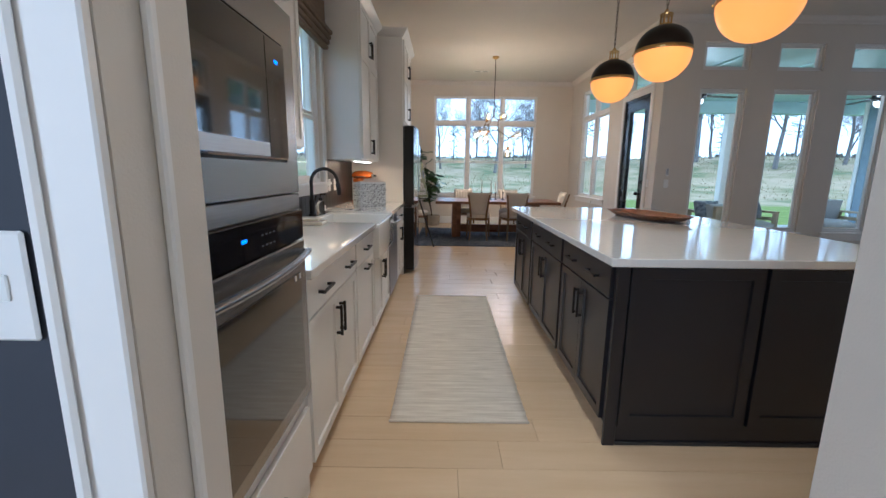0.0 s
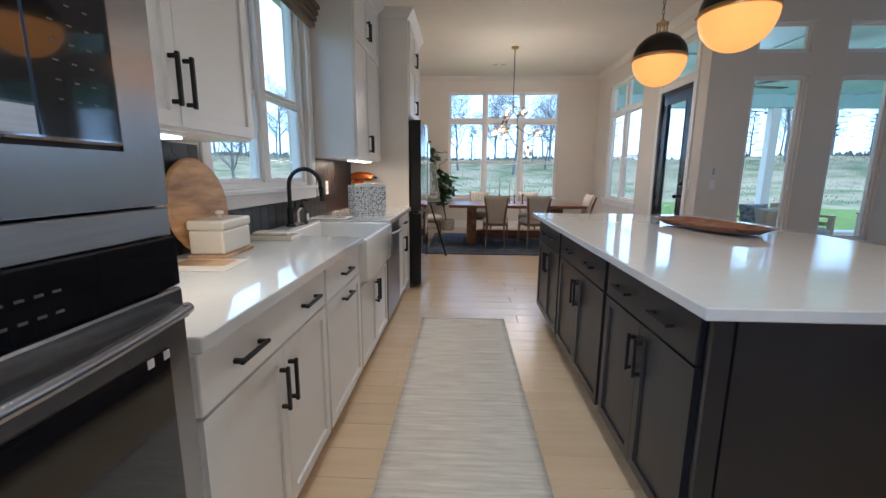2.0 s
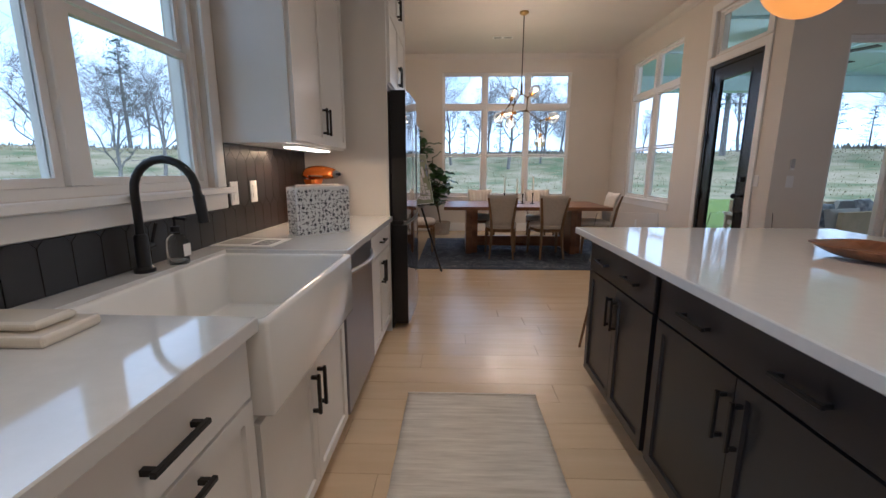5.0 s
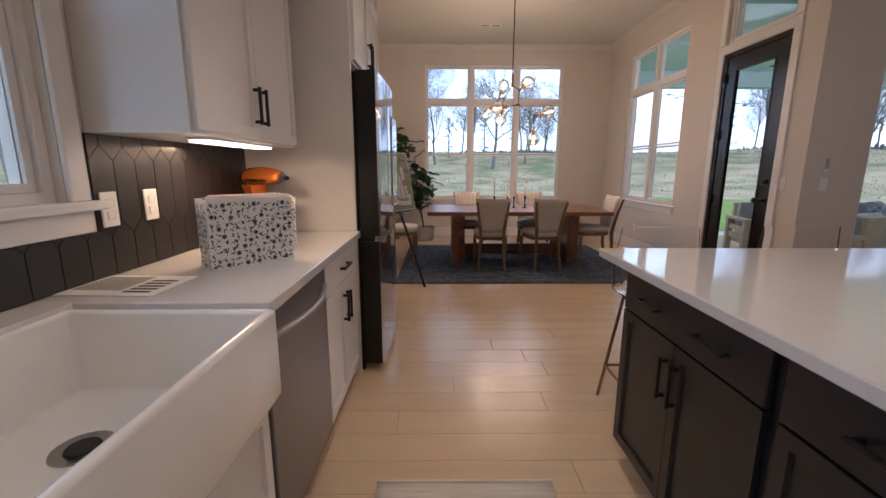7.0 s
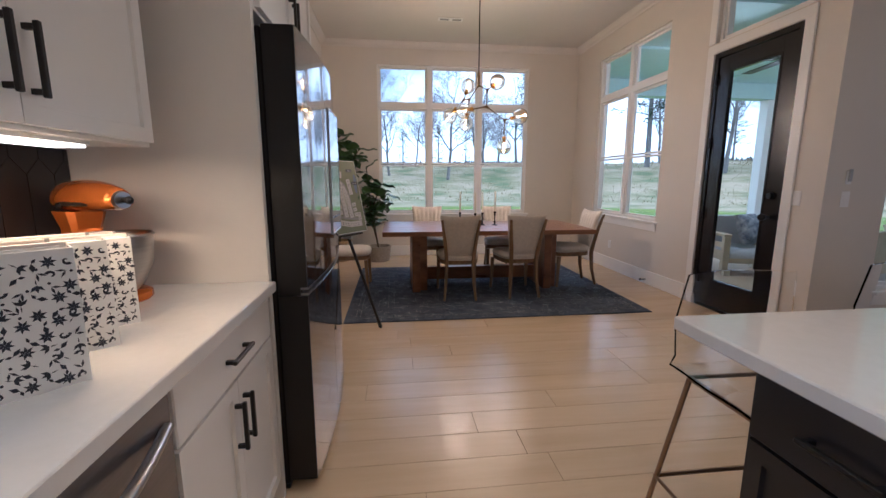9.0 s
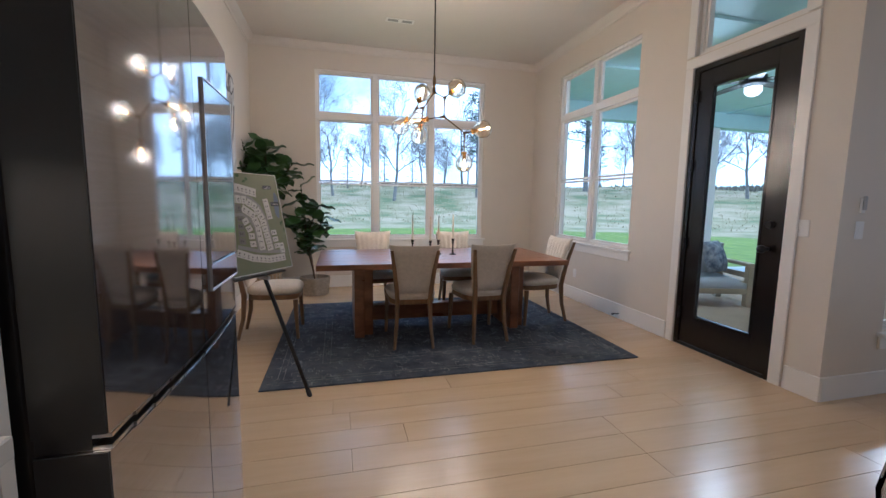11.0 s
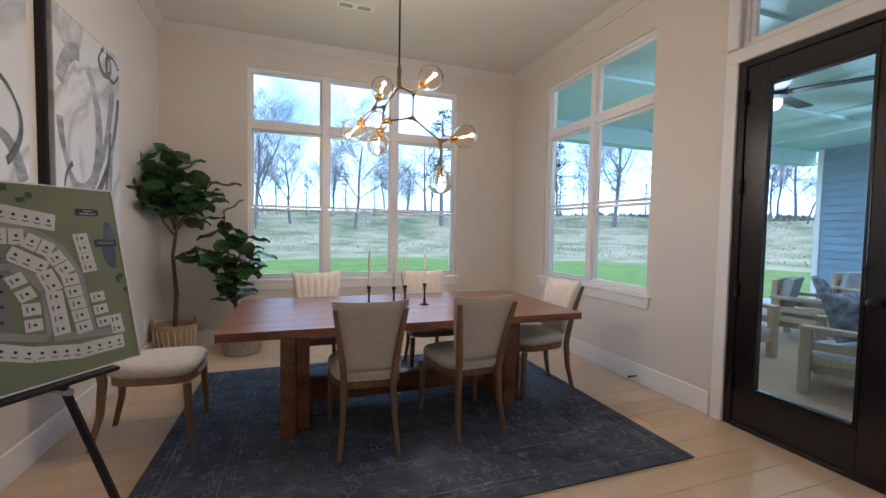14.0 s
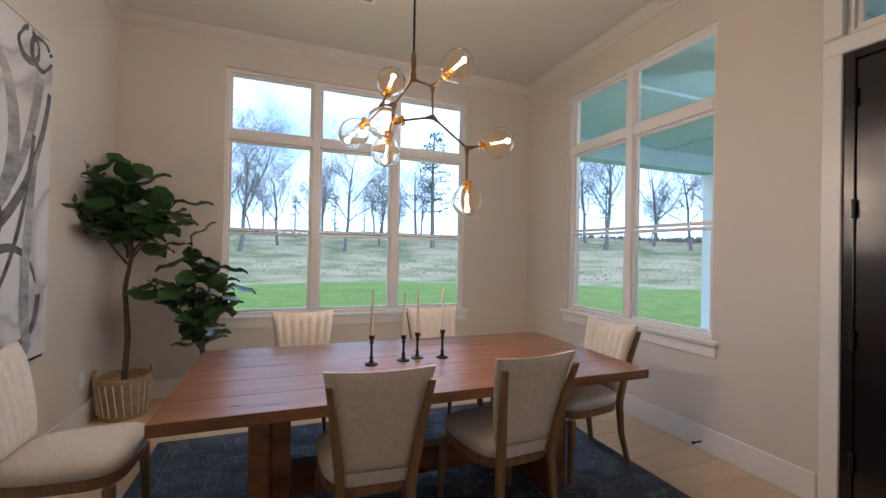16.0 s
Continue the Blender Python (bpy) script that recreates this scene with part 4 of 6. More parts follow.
# bread box
bb = base("butter_box", pose(-.842, 2.945, .915, 0, 0, 4) @ Matrix.Diagonal((1.25, 1.06, 1.36, 1)), "cream ceramic box with lid on a wooden base", "container")
part("wood_base", abox(-.062, .062, -.125, .125, 0, .012, .003), M_BOARD, bb)
part("box", abox(-.056, .056, -.115, .115, .0125, .085, .007, 2), M_CERAM, bb)
part("lid", abox(-.060, .060, -.119, .119, .0852, .115, .008, 2), M_CERAM, bb)
bm = bmesh.new()
lathe(bm, [(.008, .114), (.008, .122), (.016, .130), (.012, .138), (.001, .14)], 0, 0, 14)
part("knob", bm, M_CERAM, bb)
dish = base("soap_dish", pose(-.805, 3.352, .915, 0, 0, 2), "low cream ceramic dish by the sink", "dish")
part("tray", abox(-.125, .125, -.07, .07, 0, .024, .006, 2), M_CERAM, dish)
part("rim", abox(-.095, .095, -.05, .05, .0245, .044, .012, 2), M_CERAM, dish)
fl = base("flyer", pose(-.79, 2.706, .916, 0, 0, 95), "glossy printed flyer lying on the counter", "paper")
part("sheet", abox(-.11, .11, -.14, .14, 0, .002), M_PAPER, fl)
part("photo", abox(-.02, .09, -.10, .10, .0021, .0028), M_BOARD, fl)
fl = base("flyer", pose(-.85, 4.46, .916, 0, 0, 88), "folded black and white leaflet on the counter", "paper")
part("sheet", abox(-.11, .11, -.15, .15, 0, .003), M_PLATE, fl)
part("photo", abox(-.06, .09, -.02, .13, .0031, .0038), M_ROAD, fl)
bm = bmesh.new()
for k in range(5):
    box(bm, -.08 + k * .03, -.065 + k * .03, -.12, -.04, .0031, .0038)
part("print", bm, M_INK, fl)

# patterned canisters and the mixer behind them
def ornament(w, h, seed):
    """Small flowers, leaves and curls printed over a w x h face; flat figures at y = 0, face towards -y."""
    bm = bmesh.new()
    r = random.Random(seed)

    def fig_(pts, cx, cz, a):
        ca, sa = math.cos(a), math.sin(a)
        bm.faces.new([bm.verts.new((cx + 1.3 * (x * ca - z * sa), 0, cz + 1.3 * (x * sa + z * ca))) for x, z in pts])

    def petal(cx, cz, a, L, wd):
        fig_([(0, 0), (L * .45, wd), (L, 0), (L * .45, -wd)], cx, cz, a)
    st = .0215
    nz, nx = int(h / st), max(1, int(w / st))
    for j in range(nz):
        for i in range(nx):
            cx = (i + .5 + .22 * r.uniform(-1, 1)) * w / nx
            cz = (j + .5 + .22 * r.uniform(-1, 1)) * h / nz
            a = r.uniform(0, 6.28)
            kind = (i * 2 + j * 3 + r.randint(0, 1)) % 5
            cx, cz = min(max(cx, .012), w - .012), min(max(cz, .012), h - .012)
            if kind == 0:
                for k in range(7):
                    petal(cx, cz, a + k * 6.283 / 7, .0092, .0019)
            elif kind == 1:
                for k in (-1, 0, 1):
                    petal(cx, cz, a + k * .75, .0105, .0021)
                petal(cx, cz, a + 3.1, .009, .0008)
            elif kind == 2:
                prev = None
                for k in range(12):
                    t_ = k / 11 * 4.6
                    rr_ = .0015 + .0058 * k / 11
                    wd = .0009 + .0017 * k / 11
                    cur = [bm.verts.new((cx + (rr_ + o) * math.cos(t_ + a), 0, cz + (rr_ + o) * math.sin(t_ + a))) for o in (-wd, wd)]
                    if prev:
                        bm.faces.new((prev[0], cur[0], cur[1], prev[1]))
                    prev = cur
            elif kind == 3:
                petal(cx, cz, a, .012, .003)
                petal(cx, cz, a + 2.4, .008, .002)
            else:
                for k in range(2):
                    petal(cx, cz, a + k * 1.1, .0115, .0016)
                fig_([(.002 * math.cos(q), .002 * math.sin(q)) for q in (0, 1.05, 2.1, 3.14, 4.2, 5.24)], cx + .007 * math.cos(a + 3), cz + .007 * math.sin(a + 3), 0)
    return bm


def magazine_holder(m, h):
    c = base("magazine_holder", m, "white metal magazine holder printed with dark flowers, filled with papers", "magazine holder", "floral magazine holders")
    W2, D2, t_ = .155, .0575, .003
    part("bottom_plate", abox(-W2, W2, -D2, D2, 0, t_), M_ENAMEL, c)
    for a, w, at in ((1, 2 * W2, pose(-W2, -D2, 0)), (2, 2 * W2, pose(W2, D2, 0, 0, 0, 180)), (3, 2 * D2 - .0064, pose(-W2, D2 - .0032, 0, 0, 0, -90)), (4, 2 * D2 - .0064, pose(W2, -D2 + .0032, 0, 0, 0, 90))):
        pn = part("side_panel", abox(0, w, 0, t_, t_ + .0002, h, .001), M_ENAMEL, c, at=at)
        o = part("ornament", ornament(w, h - .01, a), M_PRINT, pn, at=pose(0, -.0006, 0))
        tagged(o, "dark printed flowers and leaves", kind="stuff")
    r = random.Random(3)
    y = -D2 + .007
    k = 0
    while y < D2 - .012:
        th = r.uniform(.003, .009)
        lo, hi = -W2 + .006 + r.uniform(0, .03), W2 - .006 - r.uniform(0, .03)
        part("magazine", abox(lo, hi, y, y + th, .004, h + r.uniform(-.012, .014)), (M_PLATE, M_PAPER, M_ROAD)[k % 3], c, "folded paper")
        y += th + .0015
        k += 1
    return c


cn = magazine_holder(pose(-.629, 4.80, .915, 0, 0, 46), .252)
for x, y, s in ((-.683, 4.985, .96), (-.722, 5.15, .90)):
    o = copy_thing(cn, pose(x, y, .915, 0, 0, 42))
    o.scale = (s, 1, s)
mx = base("stand_mixer", pose(-.83, 5.455, .915, 0, 0, -30), "orange copper stand mixer with steel bowl", "mixer")
bm = bmesh.new()
lathe(bm, [(.095, 0), (.10, .008), (.098, .022), (.085, .03)], .06, 0, 28)
box(bm, -.12, .02, -.07, .07, 0, .03, .012, 2)
smooth_by(part("foot", bm, M_COPPER, mx), 50)
part("column", loft(bmesh.new(), [[(x - .07, y, z) for x, y in ((-w_, -w_ * .7), (-w_ * .7, -w_), (w_ * .7, -w_), (w_, -w_ * .7), (w_, w_ * .7), (w_ * .7, w_), (-w_ * .7, w_), (-w_, w_ * .7))] for z, w_ in ((.03, .05), (.12, .040), (.22, .042), (.275, .055))]), M_COPPER, mx)
bm = bmesh.new()
prof = [(.001, -.150), (.030, -.146), (.052, -.128), (.066, -.09), (.071, -.03), (.069, .03), (.060, .09), (.047, .135), (.036, .15)]
lathe(bm, prof, 0, 0, 24)
bmesh.ops.rotate(bm, verts=bm.verts, cent=(0, 0, 0), matrix=Matrix.Rotation(radians(90), 3, "Y"))
for v in bm.verts:
    v.co.z *= .45 if v.co.z < 0 else .92
    v.co.y *= .9
bmesh.ops.translate(bm, verts=bm.verts, vec=(.0, 0, .305))
smooth_by(part("head", bm, M_COPPER, mx), 60)
part("trim_band", pipe(bmesh.new(), [(.13 * math.cos(2 * math.pi * k / 28), .062 * math.sin(2 * math.pi * k / 28), .300) for k in range(28)] + [(.13, 0, .300)], .006, 8), M_STEELX, mx, "bright steel trim band")
bm = bmesh.new()
tube(bm, (.135, 0, .312), (.162, 0, .312), .030, .024, 18)
smooth_by(part("hub", bm, M_STEELX, mx, "steel attachment hub"))
bm = bmesh.new()
tube(bm, (.162, 0, .312), (.185, 0, .312), .008, .008, 10)
ball(bm, (.188, 0, .312), .012, 10, 6)
smooth_by(part("hub_knob", bm, M_BLACK, mx))
bm = bmesh.new()
ball(bm, (-.03, -.068, .295), .009, 10, 6)
part("speed_lever", bm, M_BLACK, mx)
bm = bmesh.new()
lathe(bm, [(.05, .031), (.07, .05), (.10, .12), (.105, .20), (.108, .20), (.109, .205), (.104, .21), (.095, .20), (.09, .12), (.05, .045)], .08, 0, 28)
smooth_by(part("bowl", bm, M_STEELX, mx))

# runner rug
bm = bmesh.new()
nx, ny = 16, 90
g = [[bm.verts.new((-.14 + .72 * i / nx + .004 * noise.noise((0, j * .35, i == 0)) * (i in (0, nx)), 2.51 + 2.185 * j / ny, .0045 + .0016 * math.sin(j * 2.1) + .0015 * noise.noise((i * .5, j * .5, 0)))) for i in range(nx + 1)] for j in range(ny + 1)]
for j in range(ny):
    for i in range(nx):
        bm.faces.new((g[j][i], g[j][i + 1], g[j + 1][i + 1], g[j + 1][i]))
ext = bmesh.ops.extrude_face_region(bm, geom=bm.faces[:])
for v in ext["geom"]:
    if isinstance(v, bmesh.types.BMVert):
        v.co.z = .0005
rug = base("runner_rug", pose(0, 0, 0), "cream and beige flat-woven runner on the oak floor", "rug")
part("weave", bm, M_RUG, rug, smooth=True)
part("hem", abox(-.143, .583, 2.498, 2.512, .0006, .011, .003), M_RUG, rug)
part("hem", abox(-.143, .583, 4.693, 4.707, .0006, .011, .003), M_RUG, rug)

# acrylic stools at the far end of the island
def stool(x, y, rz):
    s = base("bar_stool", pose(x, y, 0, 0, 0, rz), "clear acrylic counter stool with bronze rod legs", "stool", "acrylic stools")
    bm = bmesh.new()
    prof = [(-.20, .98), (-.215, .82), (-.20, .70), (-.17, .655), (-.10, .635), (0, .63), (.12, .635), (.18, .63), (.205, .605)]
    n = 8
    def sheet(o):
        rows = []
        for k, (py, pz) in enumerate(prof):
            rows.append([bm.verts.new(((-.22 + .44 * i / n) * (.90 if k == 0 else 1), py + (o if k < 4 else 0) - (.05 * (2 * i / n - 1) ** 2 * -1 if k < 3 else 0), pz + (o if k >= 3 else 0) + .02 * (2 * i / n - 1) ** 2 * (1 if k > 3 else 0))) for i in range(n + 1)])
        return rows
    A, B = sheet(0), sheet(.008)
    m_, n_ = len(prof), n + 1
    for k in range(m_ - 1):
        for i in range(n):
            bm.faces.new((A[k][i], A[k][i + 1], A[k + 1][i + 1], A[k + 1][i]))
            bm.faces.new((B[k][i + 1], B[k][i], B[k + 1][i], B[k + 1][i + 1]))
    for k in range(m_ - 1):
        bm.faces.new((A[k][0], A[k + 1][0], B[k + 1][0], B[k][0]))
        bm.faces.new((A[k + 1][n], A[k][n], B[k][n], B[k + 1][n]))
    for i in range(n):
        bm.faces.new((A[0][i + 1], A[0][i], B[0][i], B[0][i + 1]))
        bm.faces.new((A[-1][i], A[-1][i + 1], B[-1][i + 1], B[-1][i]))
    smooth_by(part("seat_shell", bm, M_ACRYL, s, "clear acrylic shell"), 50)
    part("seat_frame", pipe(bmesh.new(), [(-.17, -.13, .62), (.17, -.13, .62), (.17, .14, .62), (-.17, .14, .62), (-.17, -.13, .62)], .008), M_LEG, s)
    for sx in (-1, 1):
        for sy, yy in ((-1, -.13), (1, .14)):
            bm = bmesh.new()
            tube(bm, (sx * .17, yy, .62), (sx * .225, yy + sy * .10, .0), .009)
            part("leg", bm, M_LEG, s)
    part("footrest", pipe(bmesh.new(), [(-.21, -.20, .2), (.21, -.20, .2), (.21, .21, .2), (-.21, .21, .2), (-.21, -.20, .2)], .008), M_LEG, s)
    return s


st = stool(1.25, 5.14, 180)
copy_thing(st, pose(2.02, 5.20, 0, 0, 0, 178))

# ---- dining ----
rugz = .012
dr = base("area_rug", pose(0, 0, 0), "dark blue distressed wool rug under the table", "rug")
part("rug_base", abox(-.385, 2.605, 7.695, 10.07, .0005, rugz - .001, .003), M_RUGD, dr)
M_RUGP = mat("rug_motif", (0.050, 0.064, 0.095), 0.95, scale=9, col2=(0.40, 0.41, 0.43), bump=0.4, bscale=200)
rr = random.Random(5)


def rug_lines():
    bm = bmesh.new()

    def seg(x0, y0, x1, y1, w=.004):
        box(bm, min(x0, x1) - w / 2, max(x0, x1) + w / 2, min(y0, y1) - w / 2, max(y0, y1) + w / 2, rugz - .0015, rugz)
    for d in (.10, .14, .40, .46):
        seg(-.385 + d, 7.695 + d, 2.605 - d, 7.695 + d)
        seg(-.385 + d, 10.07 - d, 2.605 - d, 10.07 - d)
        seg(-.385 + d, 7.695 + d, -.385 + d, 10.07 - d)
        seg(2.605 - d, 7.695 + d, 2.605 - d, 10.07 - d)
    for k in range(1500):
        x, y = rr.uniform(-.33, 2.55), rr.uniform(7.75, 10.0)
        for s in range(rr.randint(2, 4)):
            if s % 2:
                x2, y2 = x + rr.choice((-1, 1)) * rr.uniform(.012, .045), y
            else:
                x2, y2 = x, y + rr.choice((-1, 1)) * rr.uniform(.012, .045)
            x2, y2 = min(max(x2, -.37), 2.59), min(max(y2, 7.71), 10.05)
            seg(x, y, x2, y2, .004)
            x, y = x2, y2
    return bm


tagged(part("motif", rug_lines(), M_RUGP, dr, "faded paler ornament"), kind="stuff")

tb = base("dining_table", pose(1.16, 9.02, rugz), "reddish acacia wood trestle dining table", "table")
TZ = .735 - rugz
n = 5
for k in range(n):
    y0, y1 = -.575 + 1.15 * k / n, -.575 + 1.15 * (k + 1) / n
    part("plank", abox(-1.20, 1.20, y0 + .0006, y1 - .0006, TZ - .05, TZ, .002), M_WOODT, tb)
for x in (-.83, .72):
    part("leg", abox(x - .045, x + .045, -.38, .34, 0, TZ - .051, .004), M_WOODT, tb)
    part("leg", abox(x + .046, x + .13, -.30, .27, 0, TZ - .051, .004), M_WOODT, tb)
part("stretcher", abox(-.69, .67, -.05, .05, .07, .22, .004), M_WOODT, tb)


def cushion(bm, x0, x1, y0, y1, z0, z1, puff):
    n = 10
    top, bot = [], []
    for j in range(n + 1):
        rt, rb = [], []
        for i in range(n + 1):
            u, v = 2 * i / n - 1, 2 * j / n - 1
            e = (1 - u ** 6) * (1 - v ** 6)
            sx, sy = (x0 + x1) / 2 + u * (x1 - x0) / 2, (y0 + y1) / 2 + v * (y1 - y0) / 2
            rt.append(bm.verts.new((sx, sy, z0 + (z1 - z0) * (.55 + .45 * e) + puff * (1 - u * u) * (1 - v * v))))
            rb.append(bm.verts.new((sx, sy, z0)))
        top.append(rt)
        bot.append(rb)
    for j in range(n):
        for i in range(n):
            bm.faces.new((top[j][i], top[j][i + 1], top[j + 1][i + 1], top[j + 1][i]))
            bm.faces.new((bot[j][i + 1], bot[j][i], bot[j + 1][i], bot[j + 1][i + 1]))
    for i in range(n):
        bm.faces.new((top[0][i + 1], top[0][i], bot[0][i], bot[0][i + 1]))
        bm.faces.new((top[n][i], top[n][i + 1], bot[n][i + 1], bot[n][i]))
        bm.faces.new((top[i][0], top[i + 1][0], bot[i + 1][0], bot[i][0]))
        bm.faces.new((top[i + 1][n], top[i][n], bot[i][n], bot[i + 1][n]))
    return bm


def rod(pts, sizes):
    """A square-section rail with chamfered corners through pts; sizes: half widths in x and y."""
    rings = []
    for (x, y, z), (a, b) in zip(pts, sizes):
        c = min(a, b) * .35
        rings.append([(x + u, y + v, z) for u, v in ((a, b - c), (a - c, b), (c - a, b), (-a, b - c), (-a, c - b), (c - a, -b), (a - c, -b), (a, c - b))])
    return loft(bmesh.new(), rings)


def seat_outline(s, z, n=44):
    out = []
    for i in range(n):
        a = 2 * math.pi * i / n
        ca, sa = math.cos(a), math.sin(a)
        x, y = math.copysign(abs(ca) ** .5, ca), math.copysign(abs(sa) ** .55, sa)
        out.append((x * (.222 + .022 * y) * s, .03 + y * .235 * s, z))
    return out


def dining_chair(m, label):
    c = base("dining_chair", m, label, "chair", "chairs round the table")
    bm = loft(bmesh.new(), [seat_outline(s, z) for s, z in ((.965, .4195), (1.0, .43), (1.02, .447), (1.0, .466), (.94, .482), (.80, .493), (.5, .502), (.15, .506))])
    smooth_by(part("seat", bm, M_FAB, c, "oatmeal upholstered seat"), 60)
    bm = loft(bmesh.new(), [seat_outline(s, z) for s, z in ((.955, .372), (.985, .376), (.985, .414), (.97, .419))])
    smooth_by(part("seat_frame", bm, M_WOODC, c), 35)
    for s in (-1, 1):
        part("front_leg", rod([(s * .222, .238, 0), (s * .210, .222, .3715)], [(.013, .013), (.021, .021)]), M_WOODC, c)
        pts = [(s * .168, -.285, 0), (s * .150, -.238, .20), (s * .142, -.226, .40), (s * .150, -.247, .52), (s * .172, -.284, .70), (s * .196, -.333, .868)]
        bm = rod(pts, [(.012, .014), (.016, .018), (.019, .022), (.019, .019), (.017, .016), (.013, .012)])
        part("rear_leg", bm, M_WOODC, c)
    # upholstered back with upright channels on its front, running down to the seat
    n, mrows = 42, 12
    A, B = [], []
    bm = bmesh.new()
    for j in range(mrows + 1):
        v = j / mrows
        z = .47 + .435 * v
        yc = -.197 - .092 * v * (.4 + .6 * v)
        hw = .150 + .066 * v ** .9
        ra, rb = [], []
        for i in range(n + 1):
            u = 2 * i / n - 1
            th = .050 * (1 - abs(u) ** 8) * (1 - abs(2 * v - 1) ** 12) + .006
            chn = .009 * abs(math.sin(math.pi * 3.5 * (u + 1))) * (1 - (2 * v - 1) ** 10)
            zz = z + .014 * (u * u - .5) * v * v
            ra.append(bm.verts.new((u * hw, yc + th * .55 + chn, zz)))
            rb.append(bm.verts.new((u * hw, yc - th * .45 - .012 * u * u * v, zz)))
        A.append(ra)
        B.append(rb)
    for j in range(mrows):
        for i in range(n):
            bm.faces.new((A[j][i + 1], A[j][i], A[j + 1][i], A[j + 1][i + 1]))
            bm.faces.new((B[j][i], B[j][i + 1], B[j + 1][i + 1], B[j + 1][i]))
        bm.faces.new((A[j][0], B[j][0], B[j + 1][0], A[j + 1][0]))
        bm.faces.new((B[j][n], A[j][n], A[j + 1][n], B[j + 1][n]))
    for i in range(n):
        bm.faces.new((A[0][i], A[0][i + 1], B[0][i + 1], B[0][i]))
        bm.faces.new((A[mrows][i + 1], A[mrows][i], B[mrows][i], B[mrows][i + 1]))
    smooth_by(part("backrest", bm, M_FAB, c, "oatmeal backrest with upright channels"), 70)
    bm = bmesh.new()
    loft(bm, [[(x, y, z) for x, y in ((-.124, -.205), (.124, -.205), (.124, -.175), (-.124, -.175))] for z in (.42, .471)])
    part("back_skirt", bm, M_FAB, c)
    return c


ch = dining_chair(pose(.795, 8.545, rugz, 0, 0, -4), "oatmeal upholstered dining chair with brown wooden legs")
for x, y, r in ((1.47, 8.56, 4), (.55, 9.60, 180), (1.55, 9.60, 178), (2.26, 8.93, 92)):
    copy_thing(ch, pose(x, y, rugz, 0, 0, r))
copy_thing(ch, pose(-.46, 8.98, rugz * .5, 0, 0, -91))["label"] = "oatmeal dining chair standing apart beside the rug edge"

# candles
for x, y, h in ((.885, 9.0, .115), (1.08, 9.03, .10), (1.175, 9.06, .105), (1.325, 9.03, .12)):
    c = base("candlestick", pose(x, y, .7352), "black turned candlestick with an ivory taper", "candlestick", "candlesticks on the table")
    bm = bmesh.new()
    lathe(bm, [(.038, 0), (.038, .006), (.014, .014), (.008, .03), (.014, .04), (.007, .05), (.007, h), (.014, h + .01), (.008, h + .02), (.016, h + .032), (.015, h + .05)], 0, 0, 18)
    smooth_by(part("holder", bm, M_BLACK, c))
    bm = bmesh.new()
    tube(bm, (0, 0, h + .04), (0, 0, h + .30), .011, .006, 12)
    tube(bm, (0, 0, h + .30), (0, 0, h + .312), .001, .001, 5)
    part("taper", bm, M_CANDLE, c, "ivory taper candle")

# chandelier
HX, HY, HZ = 1.075, 8.92, 2.40
cd = base("chandelier", pose(HX, HY, HZ), "branching aged-brass chandelier with lit clear glass globes", "chandelier")
bm = bmesh.new()
lathe(bm, [(.01, CEIL - HZ - .045), (.03, CEIL - HZ - .04), (.065, CEIL - HZ - .02), (.065, CEIL - HZ)], 0, 0, 20)
smooth_by(part("canopy", bm, M_BRASS, cd))
bm = bmesh.new()
tube(bm, (0, 0, .09), (0, 0, CEIL - HZ - .04), .007)
part("rod", bm, M_BRONZE, cd)
bm = bmesh.new()
lathe(bm, [(.006, -.055), (.017, -.04), (.019, -.02), (.013, .0), (.016, .03), (.017, .07), (.012, .10), (.007, .12)], 0, 0, 14)
smooth_by(part("collar", bm, M_AGED, cd))
N0, N1, N2, N3, N5, N6 = (0, 0, -.045), (.075, -.12, -.12), (.055, -.19, -.31), (.27, -.16, -.445), (-.10, .03, -.195), (-.165, .05, -.2)
BULBS = [((.135, -.32, -.08), N1), ((-.10, .12, -.035), N6), ((-.315, .06, -.375), N6), ((-.185, -.10, -.345), N2), ((-.14, .035, -.46), N5), ((.43, -.22, -.41), N3), ((.262, -.19, -.735), N3)]


def branch_arm(a, b, ra=.0065):
    """A slim arm with a flared, cast-looking foot at its first end."""
    a, b = Vector(a), Vector(b)
    d = (b - a).normalized()
    bm = bmesh.new()
    tube(bm, a, b, ra, ra, 8)
    tube(bm, a, a + d * .035, .0145, .009, 10)
    smooth_by(part("arm", bm, M_AGED, cd), 50)


